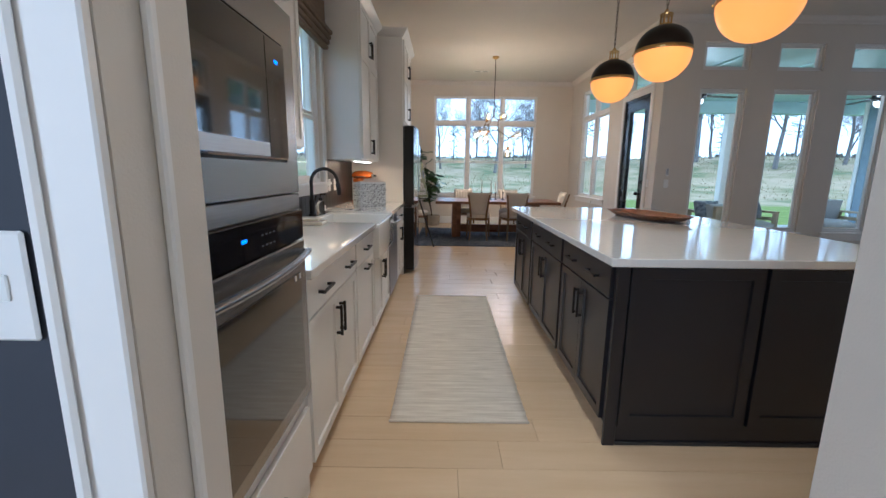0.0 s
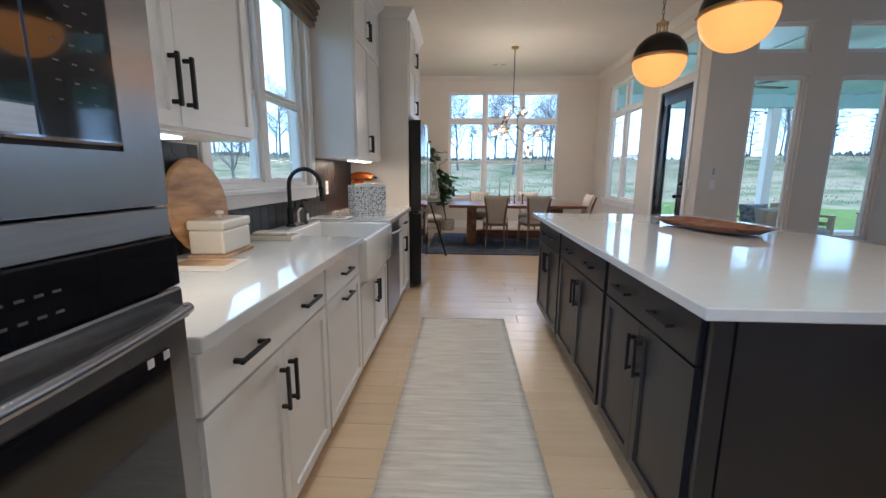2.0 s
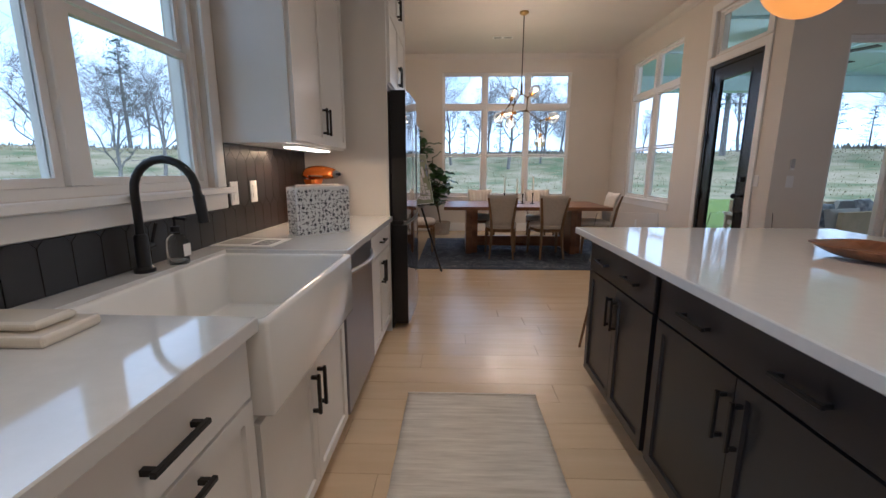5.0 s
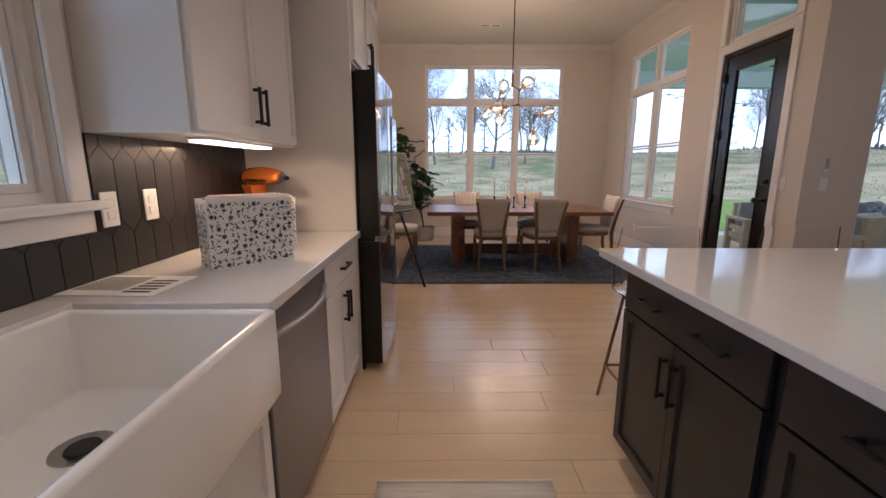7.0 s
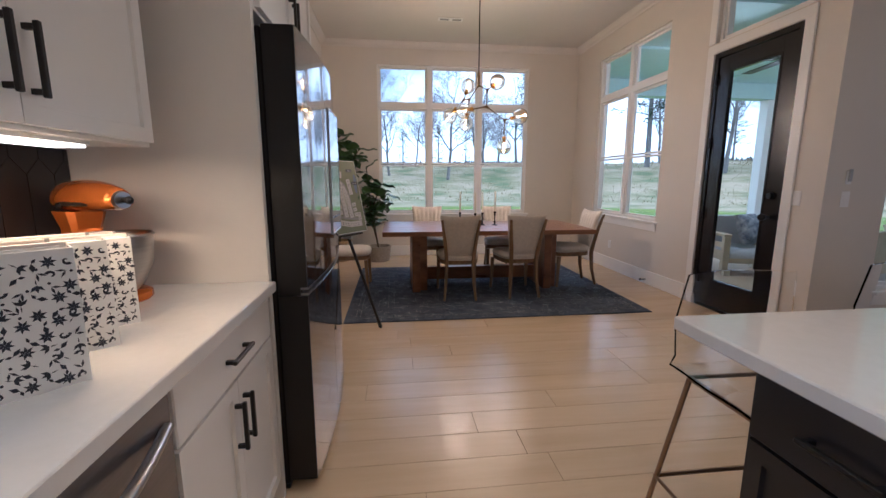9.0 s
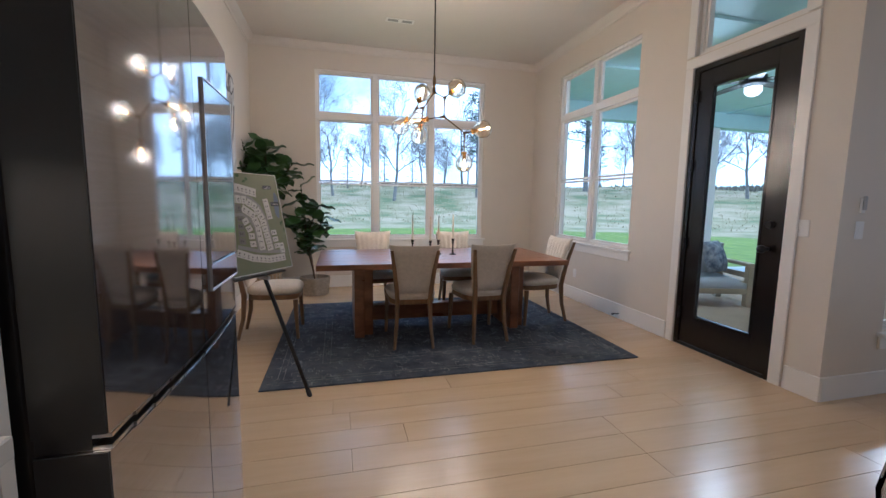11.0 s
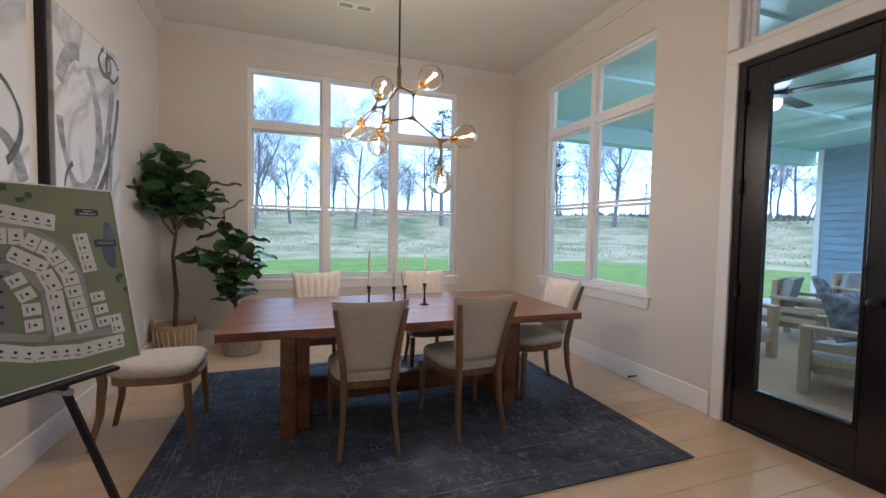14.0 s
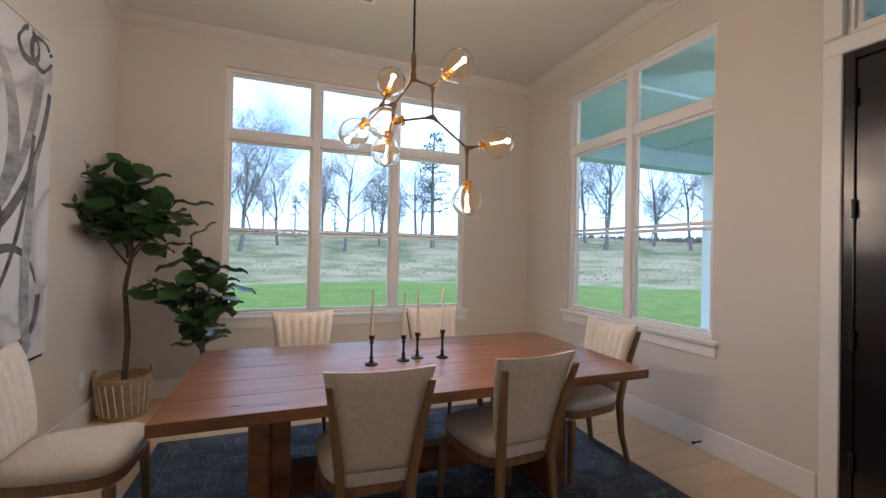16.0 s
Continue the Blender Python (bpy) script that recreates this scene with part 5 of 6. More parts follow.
for a, b in ((N0, N1), (N1, N2), (N2, N3), (N0, N5), (N5, N6)):
    branch_arm(a, b)
for nn in (N1, N2, N3, N5, N6):
    bm = bmesh.new()
    ball(bm, nn, .016, 10, 6)
    smooth_by(part("joint", bm, M_AGED, cd))
for k, (b, nn) in enumerate(BULBS):
    B_, N_ = Vector(b), Vector(nn)
    d = (B_ - N_).normalized()
    s = B_ - d * .082
    branch_arm(nn, s)
    q = d.to_track_quat("Z", "Y").to_matrix().to_4x4()
    bm = bmesh.new()
    lathe(bm, [(.010, -.03), (.026, -.024), (.030, -.010), (.018, -.004), (.018, .03), (.014, .036)], 0, 0, 16)
    bmesh.ops.transform(bm, matrix=Matrix.Translation(s) @ q, verts=bm.verts)
    smooth_by(part("socket", bm, M_GOLD, cd, "gold bulb socket"))
    bm = bmesh.new()
    out = [(.024, -.082), (.050, -.068), (.072, -.040), (.083, -.004), (.080, .034), (.060, .066), (.030, .083), (.001, .088)]
    lathe(bm, out + [(max(.0005, a - .003), b - .003 * (b > 0)) for a, b in out[::-1]], 0, 0, 28)
    bmesh.ops.transform(bm, matrix=Matrix.Translation(B_) @ q, verts=bm.verts)
    g = part("globe", bm, M_BULB, cd, "clear glass globe")
    smooth_by(g, 80)
    g.visible_shadow = False
    bm = bmesh.new()
    u_ = q.to_3x3() @ Vector((1, 0, 0))
    for o in (-.007, 0, .007):
        tube(bm, B_ - d * .03 + u_ * o * .6, B_ + d * .045 + u_ * o, .0042, .0035, 6)
    part("filament", bm, M_FIL, g, "glowing filament")
    bulb_lamp("chandelier_bulb", Vector((HX, HY, HZ)) + B_ + d * .055, 8, (1, .66, .38), .015)

# ceiling vent
vt = base("ceiling_vent", pose(.90, 10.05, CEIL), "slim white ceiling air vent", "vent")
part("frame", abox(-.17, .17, -.055, .055, -.008, -.0005, .002), M_TRIM, vt)
for s in (-.085, .085):
    part("slot", abox(s - .06, s + .06, -.03, .03, -.0095, -.0082), M_ROAD, vt)

# paintings
def painting(y0, y1, flip, label):
    a = base("painting", pose(LX, y0, .70, 0, 0, 90), label, "painting", "large abstract paintings")
    w, h = y1 - y0, 1.92
    bm = bmesh.new()
    for q in ((0, .022, 0, h), (w - .022, w, 0, h), (.022, w - .022, 0, .022), (.022, w - .022, h - .022, h)):
        box(bm, q[0], q[1], -.045, -.0005, q[2], q[3])
    part("frame", bm, M_BLACK, a, "black floater frame")
    part("canvas", abox(.026, w - .026, -.072, -.002, .026, h - .026, .003), M_ART, a)
    loops = [(.33, .66, .22, .20, 1.5, 5.9, .075, 1), (.72, .93, .085, .035, 1.4, 6.2, .030, 0), (.85, .925, .085, .040, .6, 6.2, .028, 0), (.10, .98, .85, .62, -.25, -1.0, .05, 0), (.10, .98, .70, .60, -.2, -1.1, .08, 1),
             (.20, .90, .60, .75, -.3, -1.0, .026, 0), (.58, .20, .26, .13, .3, 6.0, .036, 0), (.30, .42, .18, .10, 2.0, 4.6, .03, 0), (.88, .30, .10, .35, 1.6, 2.8, .06, 1)]
    for k, (u, v, ru, rv, ph, sweep, wid, wash) in enumerate(loops):
        bm = bmesh.new()
        if flip:
            u, v, ph = 1 - u, 1 - v, ph + math.pi
        prev = None
        for i in range(61):
            t_ = ph + i / 60 * sweep
            wd = 1.45 * wid * (.35 + .65 * abs(math.sin(t_ * .8 + k)))
            P = [(w * u + (w * ru + o) * math.cos(t_) + .02 * noise.noise((t_, k, o)), h * v + (h * rv + o) * math.sin(t_)) for o in (0, wd)]
            inside = all(.03 < px < w - .03 and .03 < pz < h - .03 for px, pz in P)
            cur = [bm.verts.new((px, -.0724 - .0003 * k, pz)) for px, pz in P] if inside else None
            if prev and cur:
                bm.faces.new((prev[0], cur[0], cur[1], prev[1]))
            prev = cur
        part("brush_stroke", bm, M_WASH if wash else M_STROKE, a)
    return a


painting(8.93, 9.895, False, "tall grey and white abstract painting in black frame")
painting(7.775, 8.74, True, "tall grey and white abstract canvas beside its pair")

# easel with the site map
EA = (-.457, 7.37)
es = base("easel", pose(*EA, 0, 0, 0, 56), "black metal display easel standing on the floor", "easel")
for nm, a, b in (("leg", (-.396, -.23, 0), (-.05, .13, 1.62)), ("leg", (.396, -.23, 0), (.05, .13, 1.62)), ("back_leg", (.03, .29, 0), (0, .15, 1.62))):
    bm = bmesh.new()
    tube(bm, a, b, .013, .012, 8)
    lg = part(nm, bm, M_BLACK, es)
    a, b = Vector(a), Vector(b)
    bm = bmesh.new()
    tube(bm, a.lerp(b, .005), a.lerp(b, .03), .016, .015, 8)
    part("rubber_foot", bm, M_FAN, lg)
part("ledge", abox(-.36, .36, -.095, -.028, .832, .846, .003), M_BLACK, es)
for sx in (-1, 1):
    bm = bmesh.new()
    tube(bm, (sx * .205, -.10, .815), (sx * .205, -.02, .815), .012, .012, 10)
    part("clamp_screw", bm, M_STEELX, es, "small steel clamp screw")
part("head", abox(-.07, .07, .11, .17, 1.60, 1.64, .006), M_BLACK, es)
bd = base("site_map", pose(*EA, 0, 0, 0, 56) @ pose(0, -.064, .848, -12, 0, 0), "printed neighborhood site map with white lots and blue text panel", "map board")
bw, bh = .457, .61
BLUE = -.10
part("board", abox(-bw, bw, 0, .008, 0, bh), M_MAP, bd)
M_NAVY = mat("navy_print", (0.022, 0.050, 0.13), 0.4, var=0.06, scale=5)
tp = part("text_panel", abox(-bw + .004, BLUE, -.0012, -.0003, .004, bh - .004), M_NAVY, bd, "navy text panel")
for k, (z, w_) in enumerate(((.52, .20), (.46, .24), (.40, .16), (.36, .24), (.33, .22), (.27, .24), (.20, .18), (.17, .23), (.09, .25), (.075, .25), (.06, .22))):
    part("text_line", abox(-.44, -.44 + w_, -.0018, -.0013, z, z + (.018 if k < 2 else .005)), M_PLATE, tp)
part("border", box(box(box(abox(-bw, bw, -.0022, -.0013, 0, .005), -bw, bw, -.0022, -.0013, bh - .005, bh), -bw, -bw + .005, -.0022, -.0013, .0055, bh - .0055), bw - .005, bw, -.0022, -.0013, .0055, bh - .0055), M_PLATE, bd)


def along(path, n):
    """n places evenly spread along a path: (x, z, angle)."""
    L = [math.dist(a, b) for a, b in zip(path, path[1:])]
    out = []
    for k in range(n):
        t_ = sum(L) * k / max(1, n - 1)
        for (a, b), q in zip(zip(path, path[1:]), L):
            if t_ <= q + 1e-6:
                u = t_ / q
                out.append((a[0] + (b[0] - a[0]) * u, a[1] + (b[1] - a[1]) * u, -math.degrees(math.atan2(b[1] - a[1], b[0] - a[0]))))
                break
            t_ -= q
    return out


def lots(path, n, w, h, m_=None, turn=0):
    for k, (x, z, a) in enumerate(along(path, n)):
        o = part("lot", abox(-w * .53, w * .53, -.0016 - .00005 * (k % 4), -.0004, -h * .53, h * .53), m_ or M_LOT, bd, at=pose(x, 0, z, 0, a + turn, 0))
        b2 = bmesh.new()
        tube(b2, (0, -.0024, .003), (0, -.0019, .003), .0048, None, 8)
        box(b2, -.008, .008, -.0023, -.0019, -.013, -.010)
        part("number", b2, M_INK, o)


def road(path, w=.022):
    for (x0, z0), (x1, z1) in zip(path, path[1:]):
        L = math.hypot(x1 - x0, z1 - z0)
        a = -math.degrees(math.atan2(z1 - z0, x1 - x0))
        part("road", abox(-L / 2 - w / 3, L / 2 + w / 3, -.0010 - w / 1000, -.0003, -w / 2, w / 2), M_ROAD, bd, at=pose((x0 + x1) / 2, 0, (z0 + z1) / 2, 0, a, 0))


M_TAUPE = mat("map_taupe", (0.20, 0.19, 0.18), 0.4, var=0.04)
road([(.02, .488), (.14, .478), (.215, .45), (.27, .40), (.305, .315), (.315, .12)])
road([(.01, .355), (.13, .355), (.175, .325), (.205, .272), (.20, .13)])
road([(.055, .17), (.20, .130), (.41, .108)])
road([(.018, .49), (.005, .356)])
lots([(.045, .520), (.135, .513), (.245, .490)], 8, .033, .05)
lots([(.040, .455), (.165, .443), (.235, .400), (.275, .322), (.292, .145)], 13, .034, .045)
lots([(.040, .397), (.11, .393)], 3, .034, .046, M_TAUPE)
lots([(.147, .388), (.205, .350), (.226, .286), (.230, .152)], 9, .032, .043)
lots([(.105, .330), (.090, .200)], 4, .034, .043, M_TAUPE)
lots([(.140, .315), (.165, .248), (.163, .178)], 4, .034, .042)
lots([(-.028, .462), (-.040, .378)], 3, .032, .055)
part("lot", abox(-.028, .028, -.0016, -.0004, -.014, .014), M_POND, bd, at=pose(-.022, 0, .497, 0, 4, 0))
lots([(.328, .436), (.338, .338)], 4, .03, .042)
lots([(.348, .236), (.354, .150)], 3, .03, .042)
lots([(.393, .150), (.394, .118)], 2, .03, .036)
lots([(.050, .132), (.145, .095), (.265, .072), (.390, .072)], 12, .031, .043)
bm = bmesh.new()
lathe(bm, [(.001, 0), (1, 0)], 0, 0, 20)
for v in bm.verts:
    a = math.atan2(v.co.y, v.co.x)
    v.co = Vector((.022 * math.cos(a) * (1 + .3 * math.sin(2 * a)), -.0008, .085 * math.sin(a)))
part("pond", bm, M_POND, bd, at=pose(.418, 0, .41))


def words(body, x, z, size, w=.07):
    cu = bpy.data.curves.new("lettering", "FONT")
    cu.body, cu.size, cu.align_x, cu.align_y, cu.extrude = body, size, "CENTER", "CENTER", .0002
    ob = new("lettering", cu)
    ob.data.materials.append(M_PLATE)
    ob.parent = bd
    ob.matrix_basis = pose(x, -.0023, z, 90, 0, 0)
    part("label_plate", abox(x - w / 2, x + w / 2, -.0019, -.0004, z - size * 1.3, z + size * 1.3), M_INK, bd)


words("Private Pond", .405, .418, .010)
words("Future\nAmenity Area", .362, .525, .009)
part("label_plate", abox(-.085, -.005, -.0019, -.0004, .545, .572), M_INK, bd)
for k in range(2):
    part("text_line", abox(-.08, -.012, -.0024, -.0020, .550 + .011 * k, .555 + .011 * k), M_PLATE, bd)
r2 = random.Random(2)
for cx, cz, sx, sz, n_ in ((.10, .582, .05, .012, 16), (-.02, .255, .045, .03, 10), (.435, .27, .012, .035, 7), (-.075, .46, .012, .08, 9), (.19, .565, .03, .012, 4)):
    for k in range(n_):
        bm = bmesh.new()
        x, z = cx + r2.uniform(-sx, sx), cz + r2.uniform(-sz, sz)
        tube(bm, (x, -.0013 - .00005 * k, z), (x, -.0004, z), r2.uniform(.004, .011), None, 7)
        part("tree_symbol", bm, M_LEAF, bd)

# fiddle-leaf figs
def leaf_mesh():
    bm = bmesh.new()
    L, n = .21, 7
    rows = []
    for k in range(n + 1):
        u = k / n
        w = .068 * (math.sin(math.pi * min(1, u * .93 + .05)) ** .8) * (.72 + .5 * u)
        y, z = L * u, -.05 * u * u + .012 * math.sin(u * 9)
        rows.append([bm.verts.new((-w, y, z + .016 + .006 * math.sin(k * 2.2))), bm.verts.new((0, y, z)), bm.verts.new((w, y, z + .016 - .006 * math.sin(k * 2.2)))])
    for a, b in zip(rows, rows[1:]):
        for i in range(2):
            bm.faces.new((a[i], a[i + 1], b[i + 1], b[i]))
    me = mesh_of("leaf", bm, M_LEAF, True)
    return me


LEAF = leaf_mesh()


def fig(name, m, trunk, limbs, count, label, seed, size=1.0):
    t = base(name, m, label, "plant")
    bm = bmesh.new()
    for (a, ra), (b, rb) in zip(trunk, trunk[1:]):
        tube(bm, a, b, ra, rb, 8)
    smooth_by(part("trunk", bm, M_TRUNK, t), 60)
    r = random.Random(seed)
    for a, b in limbs:
        bm = bmesh.new()
        tube(bm, a, b, .010, .005, 6)
        br = part("branch", bm, M_TRUNK, t)
        A, B = Vector(a), Vector(b)
        for k in range(count):
            u = .25 + .75 * (k + r.random()) / count
            at = A.lerp(B, u)
            yaw = k * 137.5 + r.uniform(-25, 25)
            lf = new("leaf", LEAF)
            lf.parent = br
            s = size * r.uniform(.75, 1.12)
            lf.matrix_basis = pose(*at, r.uniform(-25, 55), r.uniform(-25, 25), yaw) @ Matrix.Diagonal((s, s, s, 1))
    return t


def basket(name, m, r0, r1, h, material, label, loops=True):
    b = base(name, m, label, "basket")
    bm = bmesh.new()
    prof = [(r0, 0)] + [(r0 + (r1 - r0) * k / 12 + (.006 if k % 2 else -.002), h * k / 12) for k in range(1, 13)] + [(r1 - .02, h), (r1 - .025, h - .05), (.001, h - .05)]
    lathe(bm, prof, 0, 0, 28)
    smooth_by(part("weave", bm, material, b), 70)
    if loops:
        for s in (-1, 1):
            bm = bmesh.new()
            pipe(bm, [(s * (r1 - .005), .045 * math.cos(math.pi * k / 8), h - .03 + .085 * math.sin(math.pi * k / 8)) for k in range(9)], .012, 8)
            smooth_by(part("handle", bm, material, b))
        for k in range(22):
            a = 2 * math.pi * k / 22
            bm = bmesh.new()
            tube(bm, ((r1 + .004) * math.cos(a), (r1 + .004) * math.sin(a), h * .9), ((r0 + .015) * math.cos(a + .12), (r0 + .015) * math.sin(a + .12), h * .12), .005, .005, 5)
            part("cord", bm, M_CERAM, b)
    return b


basket("plant_basket", pose(-.79, 10.74, 0, 0, 0, 20), .15, .19, .33, M_BASKET, "woven seagrass basket with loop handles and cords")
fig("fig_tree", pose(-.79, 10.74, .282), [((0, 0, 0), .022), ((.02, -.01, .35), .020), ((-.01, 0, .75), .017), ((.03, .02, 1.05), .014)],
    [((.03, .02, 1.0), (.28, -.05, 1.36)), ((.02, .02, 1.0), (-.22, -.20, 1.70)), ((.03, .02, 1.02), (-.02, .08, 1.74)), ((.0, 0, .95), (-.20, -.42, 1.42)), ((.03, .02, 1.05), (.38, -.22, 1.46)), ((.03, 0, 1.0), (.08, -.36, 1.56)), ((0, 0, 1.0), (.04, -.12, 1.56))],
    12, "fiddle-leaf fig tree with glossy dark green leaves", 4, 1.38)
basket("plant_pot", pose(-.17, 10.68, 0), .17, .20, .24, M_POT, "low grey-beige woven planter", False)
fig("fig_plant", pose(-.17, 10.68, .192), [((0, 0, 0), .016), ((-.06, -.02, .4), .014), ((-.10, -.03, .65), .012)],
    [((-.02, 0, .12), (-.22, -.05, .95)), ((-.05, 0, .4), (-.44, -.08, .92)), ((-.10, -.03, .6), (-.16, 0, 1.28)), ((-.08, -.02, .45), (.14, -.10, .86)), ((-.10, 0, .6), (.06, -.05, 1.02)), ((-.03, 0, .2), (-.12, -.12, .62))],
    11, "smaller fiddle-leaf fig beside the window", 9, 1.2)

# door stop
ds = base("door_stop", pose(RX - .016, 8.77, .06, 0, 0, 0), "small black spring door stop on the baseboard", "door stop")
bm = bmesh.new()
tube(bm, (0, 0, 0), (-.07, 0, 0), .006)
part("stem", bm, M_BLACK, ds)
bm = bmesh.new()
tube(bm, (-.07, 0, 0), (-.085, 0, 0), .011)
part("tip", bm, M_BLACK, ds)

# ---- outside ----
def ground_z(x, y):
    d = math.hypot(x - 3, (y - 6))
    z = -.22
    if d > 22:
        u = min(1, (d - 22) / 40)
        z += 3.6 * u * u * (3 - 2 * u) + 1.2 * noise.noise((x * .045, y * .045, 0)) * u
        z += max(0, d - 62) * .03
    return z


bm = bmesh.new()
rings_ = []
rad = [0, 14, 18, 22, 26, 30, 34, 38, 44, 50, 58, 70, 90, 130, 220, 500, 1500]
NS = 64
c0 = bm.verts.new((3, 6, -.32))
for r in rad[1:]:
    rings_.append([bm.verts.new((3 + r * math.cos(2 * math.pi * i / NS), 6 + r * math.sin(2 * math.pi * i / NS), ground_z(3 + min(r, 130) * math.cos(2 * math.pi * i / NS), 6 + min(r, 130) * math.sin(2 * math.pi * i / NS)) - (.1 if r < 15 else 0))) for i in range(NS)])
for i in range(NS):
    bm.faces.new((c0, rings_[0][i], rings_[0][(i + 1) % NS]))
for a, b in zip(rings_, rings_[1:]):
    for i in range(NS):
        bm.faces.new((a[i], a[(i + 1) % NS], b[(i + 1) % NS], b[i]))


def ground_mat():
    m = mat("lawn_and_dry_field", (0.070, 0.112, 0.008), 0.95, scale=1.6, col2=(0.145, 0.19, 0.018), bump=1.0, bscale=14)
    n, l = m.node_tree.nodes, m.node_tree.links
    b = n["Principled BSDF"]
    green = b.inputs["Base Color"].links[0].from_socket
    tc = n.new("ShaderNodeTexCoord")
    sb = n.new("ShaderNodeVectorMath")
    sb.operation = "SUBTRACT"
    sb.inputs[1].default_value = (3, 6, 0)
    ml = n.new("ShaderNodeVectorMath")
    ml.operation = "MULTIPLY"
    ml.inputs[1].default_value = (1, 1, 0)
    ln = n.new("ShaderNodeVectorMath")
    ln.operation = "LENGTH"
    l.new(tc.outputs["Object"], sb.inputs[0])
    l.new(sb.outputs[0], ml.inputs[0])
    l.new(ml.outputs[0], ln.inputs[0])
    no = n.new("ShaderNodeTexNoise")
    no.inputs["Scale"].default_value = .25
    l.new(tc.outputs["Object"], no.inputs["Vector"])
    ad = n.new("ShaderNodeMath")
    ad.operation = "MULTIPLY_ADD"
    ad.inputs[1].default_value = 5
    l.new(no.outputs["Fac"], ad.inputs[0])
    l.new(ln.outputs["Value"], ad.inputs[2])
    mr = n.new("ShaderNodeMapRange")
    mr.inputs["From Min"].default_value, mr.inputs["From Max"].default_value = 23.6, 24.6
    l.new(ad.outputs[0], mr.inputs["Value"])
    n2 = n.new("ShaderNodeTexNoise")
    n2.inputs["Scale"].default_value, n2.inputs["Detail"].default_value = .35, 12
    l.new(tc.outputs["Object"], n2.inputs["Vector"])
    rp = n.new("ShaderNodeValToRGB")
    e = rp.color_ramp.elements
    e[0].position, e[0].color = .36, (.095, .115, .040, 1)
    e[1].position, e[1].color = .62, (.29, .235, .145, 1)
    x = e.new(.46)
    x.color = (.185, .165, .080, 1)
    l.new(n2.outputs["Fac"], rp.inputs["Fac"])
    mx_ = n.new("ShaderNodeMix")
    mx_.data_type = "RGBA"
    l.new(mr.outputs["Result"], mx_.inputs["Factor"])
    l.new(green, mx_.inputs["A"])
    l.new(rp.outputs["Color"], mx_.inputs["B"])
    l.new(mx_.outputs["Result"], b.inputs["Base Color"])
    return m


g = solid("ground", bm, ground_mat(), "green lawn turning into a dry grassy slope", "ground", kind="structure")
smooth_by(g, 80)

# porch
solid("porch_floor", abox(3.40, 11.0, 6.94, 12.1, -.30, -.06, .01), M_CONC, "grey concrete porch slab", "porch floor", kind="structure")
solid("porch_ceiling", abox(3.402, 11.3, 6.932, 12.15, 3.20, 3.28), M_PORCHC, "pale painted porch ceiling with battens", "porch ceiling", kind="structure")
for x in (4.9, 6.4, 7.9, 9.4):
    trim("porch_batten", abox(x, x + .07, 6.94, 11.9, 3.17, 3.199), "pale ceiling batten of the porch", "batten", M_PORCHC)
for y in (8.4, 10.0):
    trim("porch_batten", abox(3.41, 11.0, y, y + .07, 3.165, 3.198), "pale ceiling batten of the porch", "batten", M_PORCHC)
trim("porch_beam", abox(3.42, 11.2, 11.85, 12.10, 2.90, 3.196), "pale painted beam at the porch edge", "beam", M_PORCHC)
for x in (7.72,):
    po = base("porch_post", pose(x, 11.97, -.06), "square pale painted porch post", "post", "porch posts")
    part("shaft", abox(-.10, .10, -.10, .10, .15, 2.955, .004), M_TRIM, po)
    part("plinth", abox(-.125, .125, -.125, .125, 0, .149, .006), M_TRIM, po)
sw = base("wall_porch", pose(0, 0, 0), "blue-grey lap siding wall at the end of the porch", "wall", kind="structure")
part("sheathing", abox(11.02, 11.3, 6.0, 11.6, -.3, 3.19), M_SIDING, sw)
for k in range(21):
    z = -.25 + k * .16
    bm = bmesh.new()
    v = [bm.verts.new(p) for p in ((11.019, 6.0, z), (10.985, 6.0, z), (11.008, 6.0, z + .162), (11.019, 6.0, z + .162))]
    w_ = [bm.verts.new(q.co + Vector((0, 5.6, 0))) for q in v]
    for i in range(4):
        bm.faces.new((v[i], v[(i + 1) % 4], w_[(i + 1) % 4], w_[i]))
    bm.faces.new(v[::-1])
    bm.faces.new(w_)
    part("siding_board", bm, M_SIDING, sw)
part("corner_board", abox(10.97, 11.3, 11.601, 11.70, -.3, 3.19), M_TRIM, sw)


def porch_chair(m, label):
    c = base("patio_chair", m, label, "patio chair", "patio chairs")
    for s in (-1, 1):
        part("arm", abox(s * .36 - .05, s * .36 + .05, -.36, .34, .58, .62, .005), M_OUTW, c)
        for y in (-.30, .30):
            part("leg", abox(s * .36 - .04, s * .36 + .04, y - .04, y + .04, 0, .579, .005), M_OUTW, c)
        for z in (.30, .42):
            part("side_slat", abox(s * .36 - .012, s * .36 + .012, -.255, .255, z, z + .07, .003), M_OUTW, c)
    part("seat_rail", abox(-.315, .315, -.34, .34, .22, .29, .004), M_OUTW, c)
    smooth_by(part("seat_cushion", cushion(bmesh.new(), -.31, .31, -.30, .34, .291, .42, .02), M_CUSH, c), 60)
    part("back_frame", abox(-.315, .315, -.36, -.30, .40, .82, .005), M_OUTW, c)
    bm = cushion(bmesh.new(), -.29, .29, -.22, .22, 0, .12, .02)
    b = part("back_cushion", bm, M_CUSH, c, at=pose(0, -.18, .62, -78, 0, 180))
    smooth_by(b, 60)
    return c


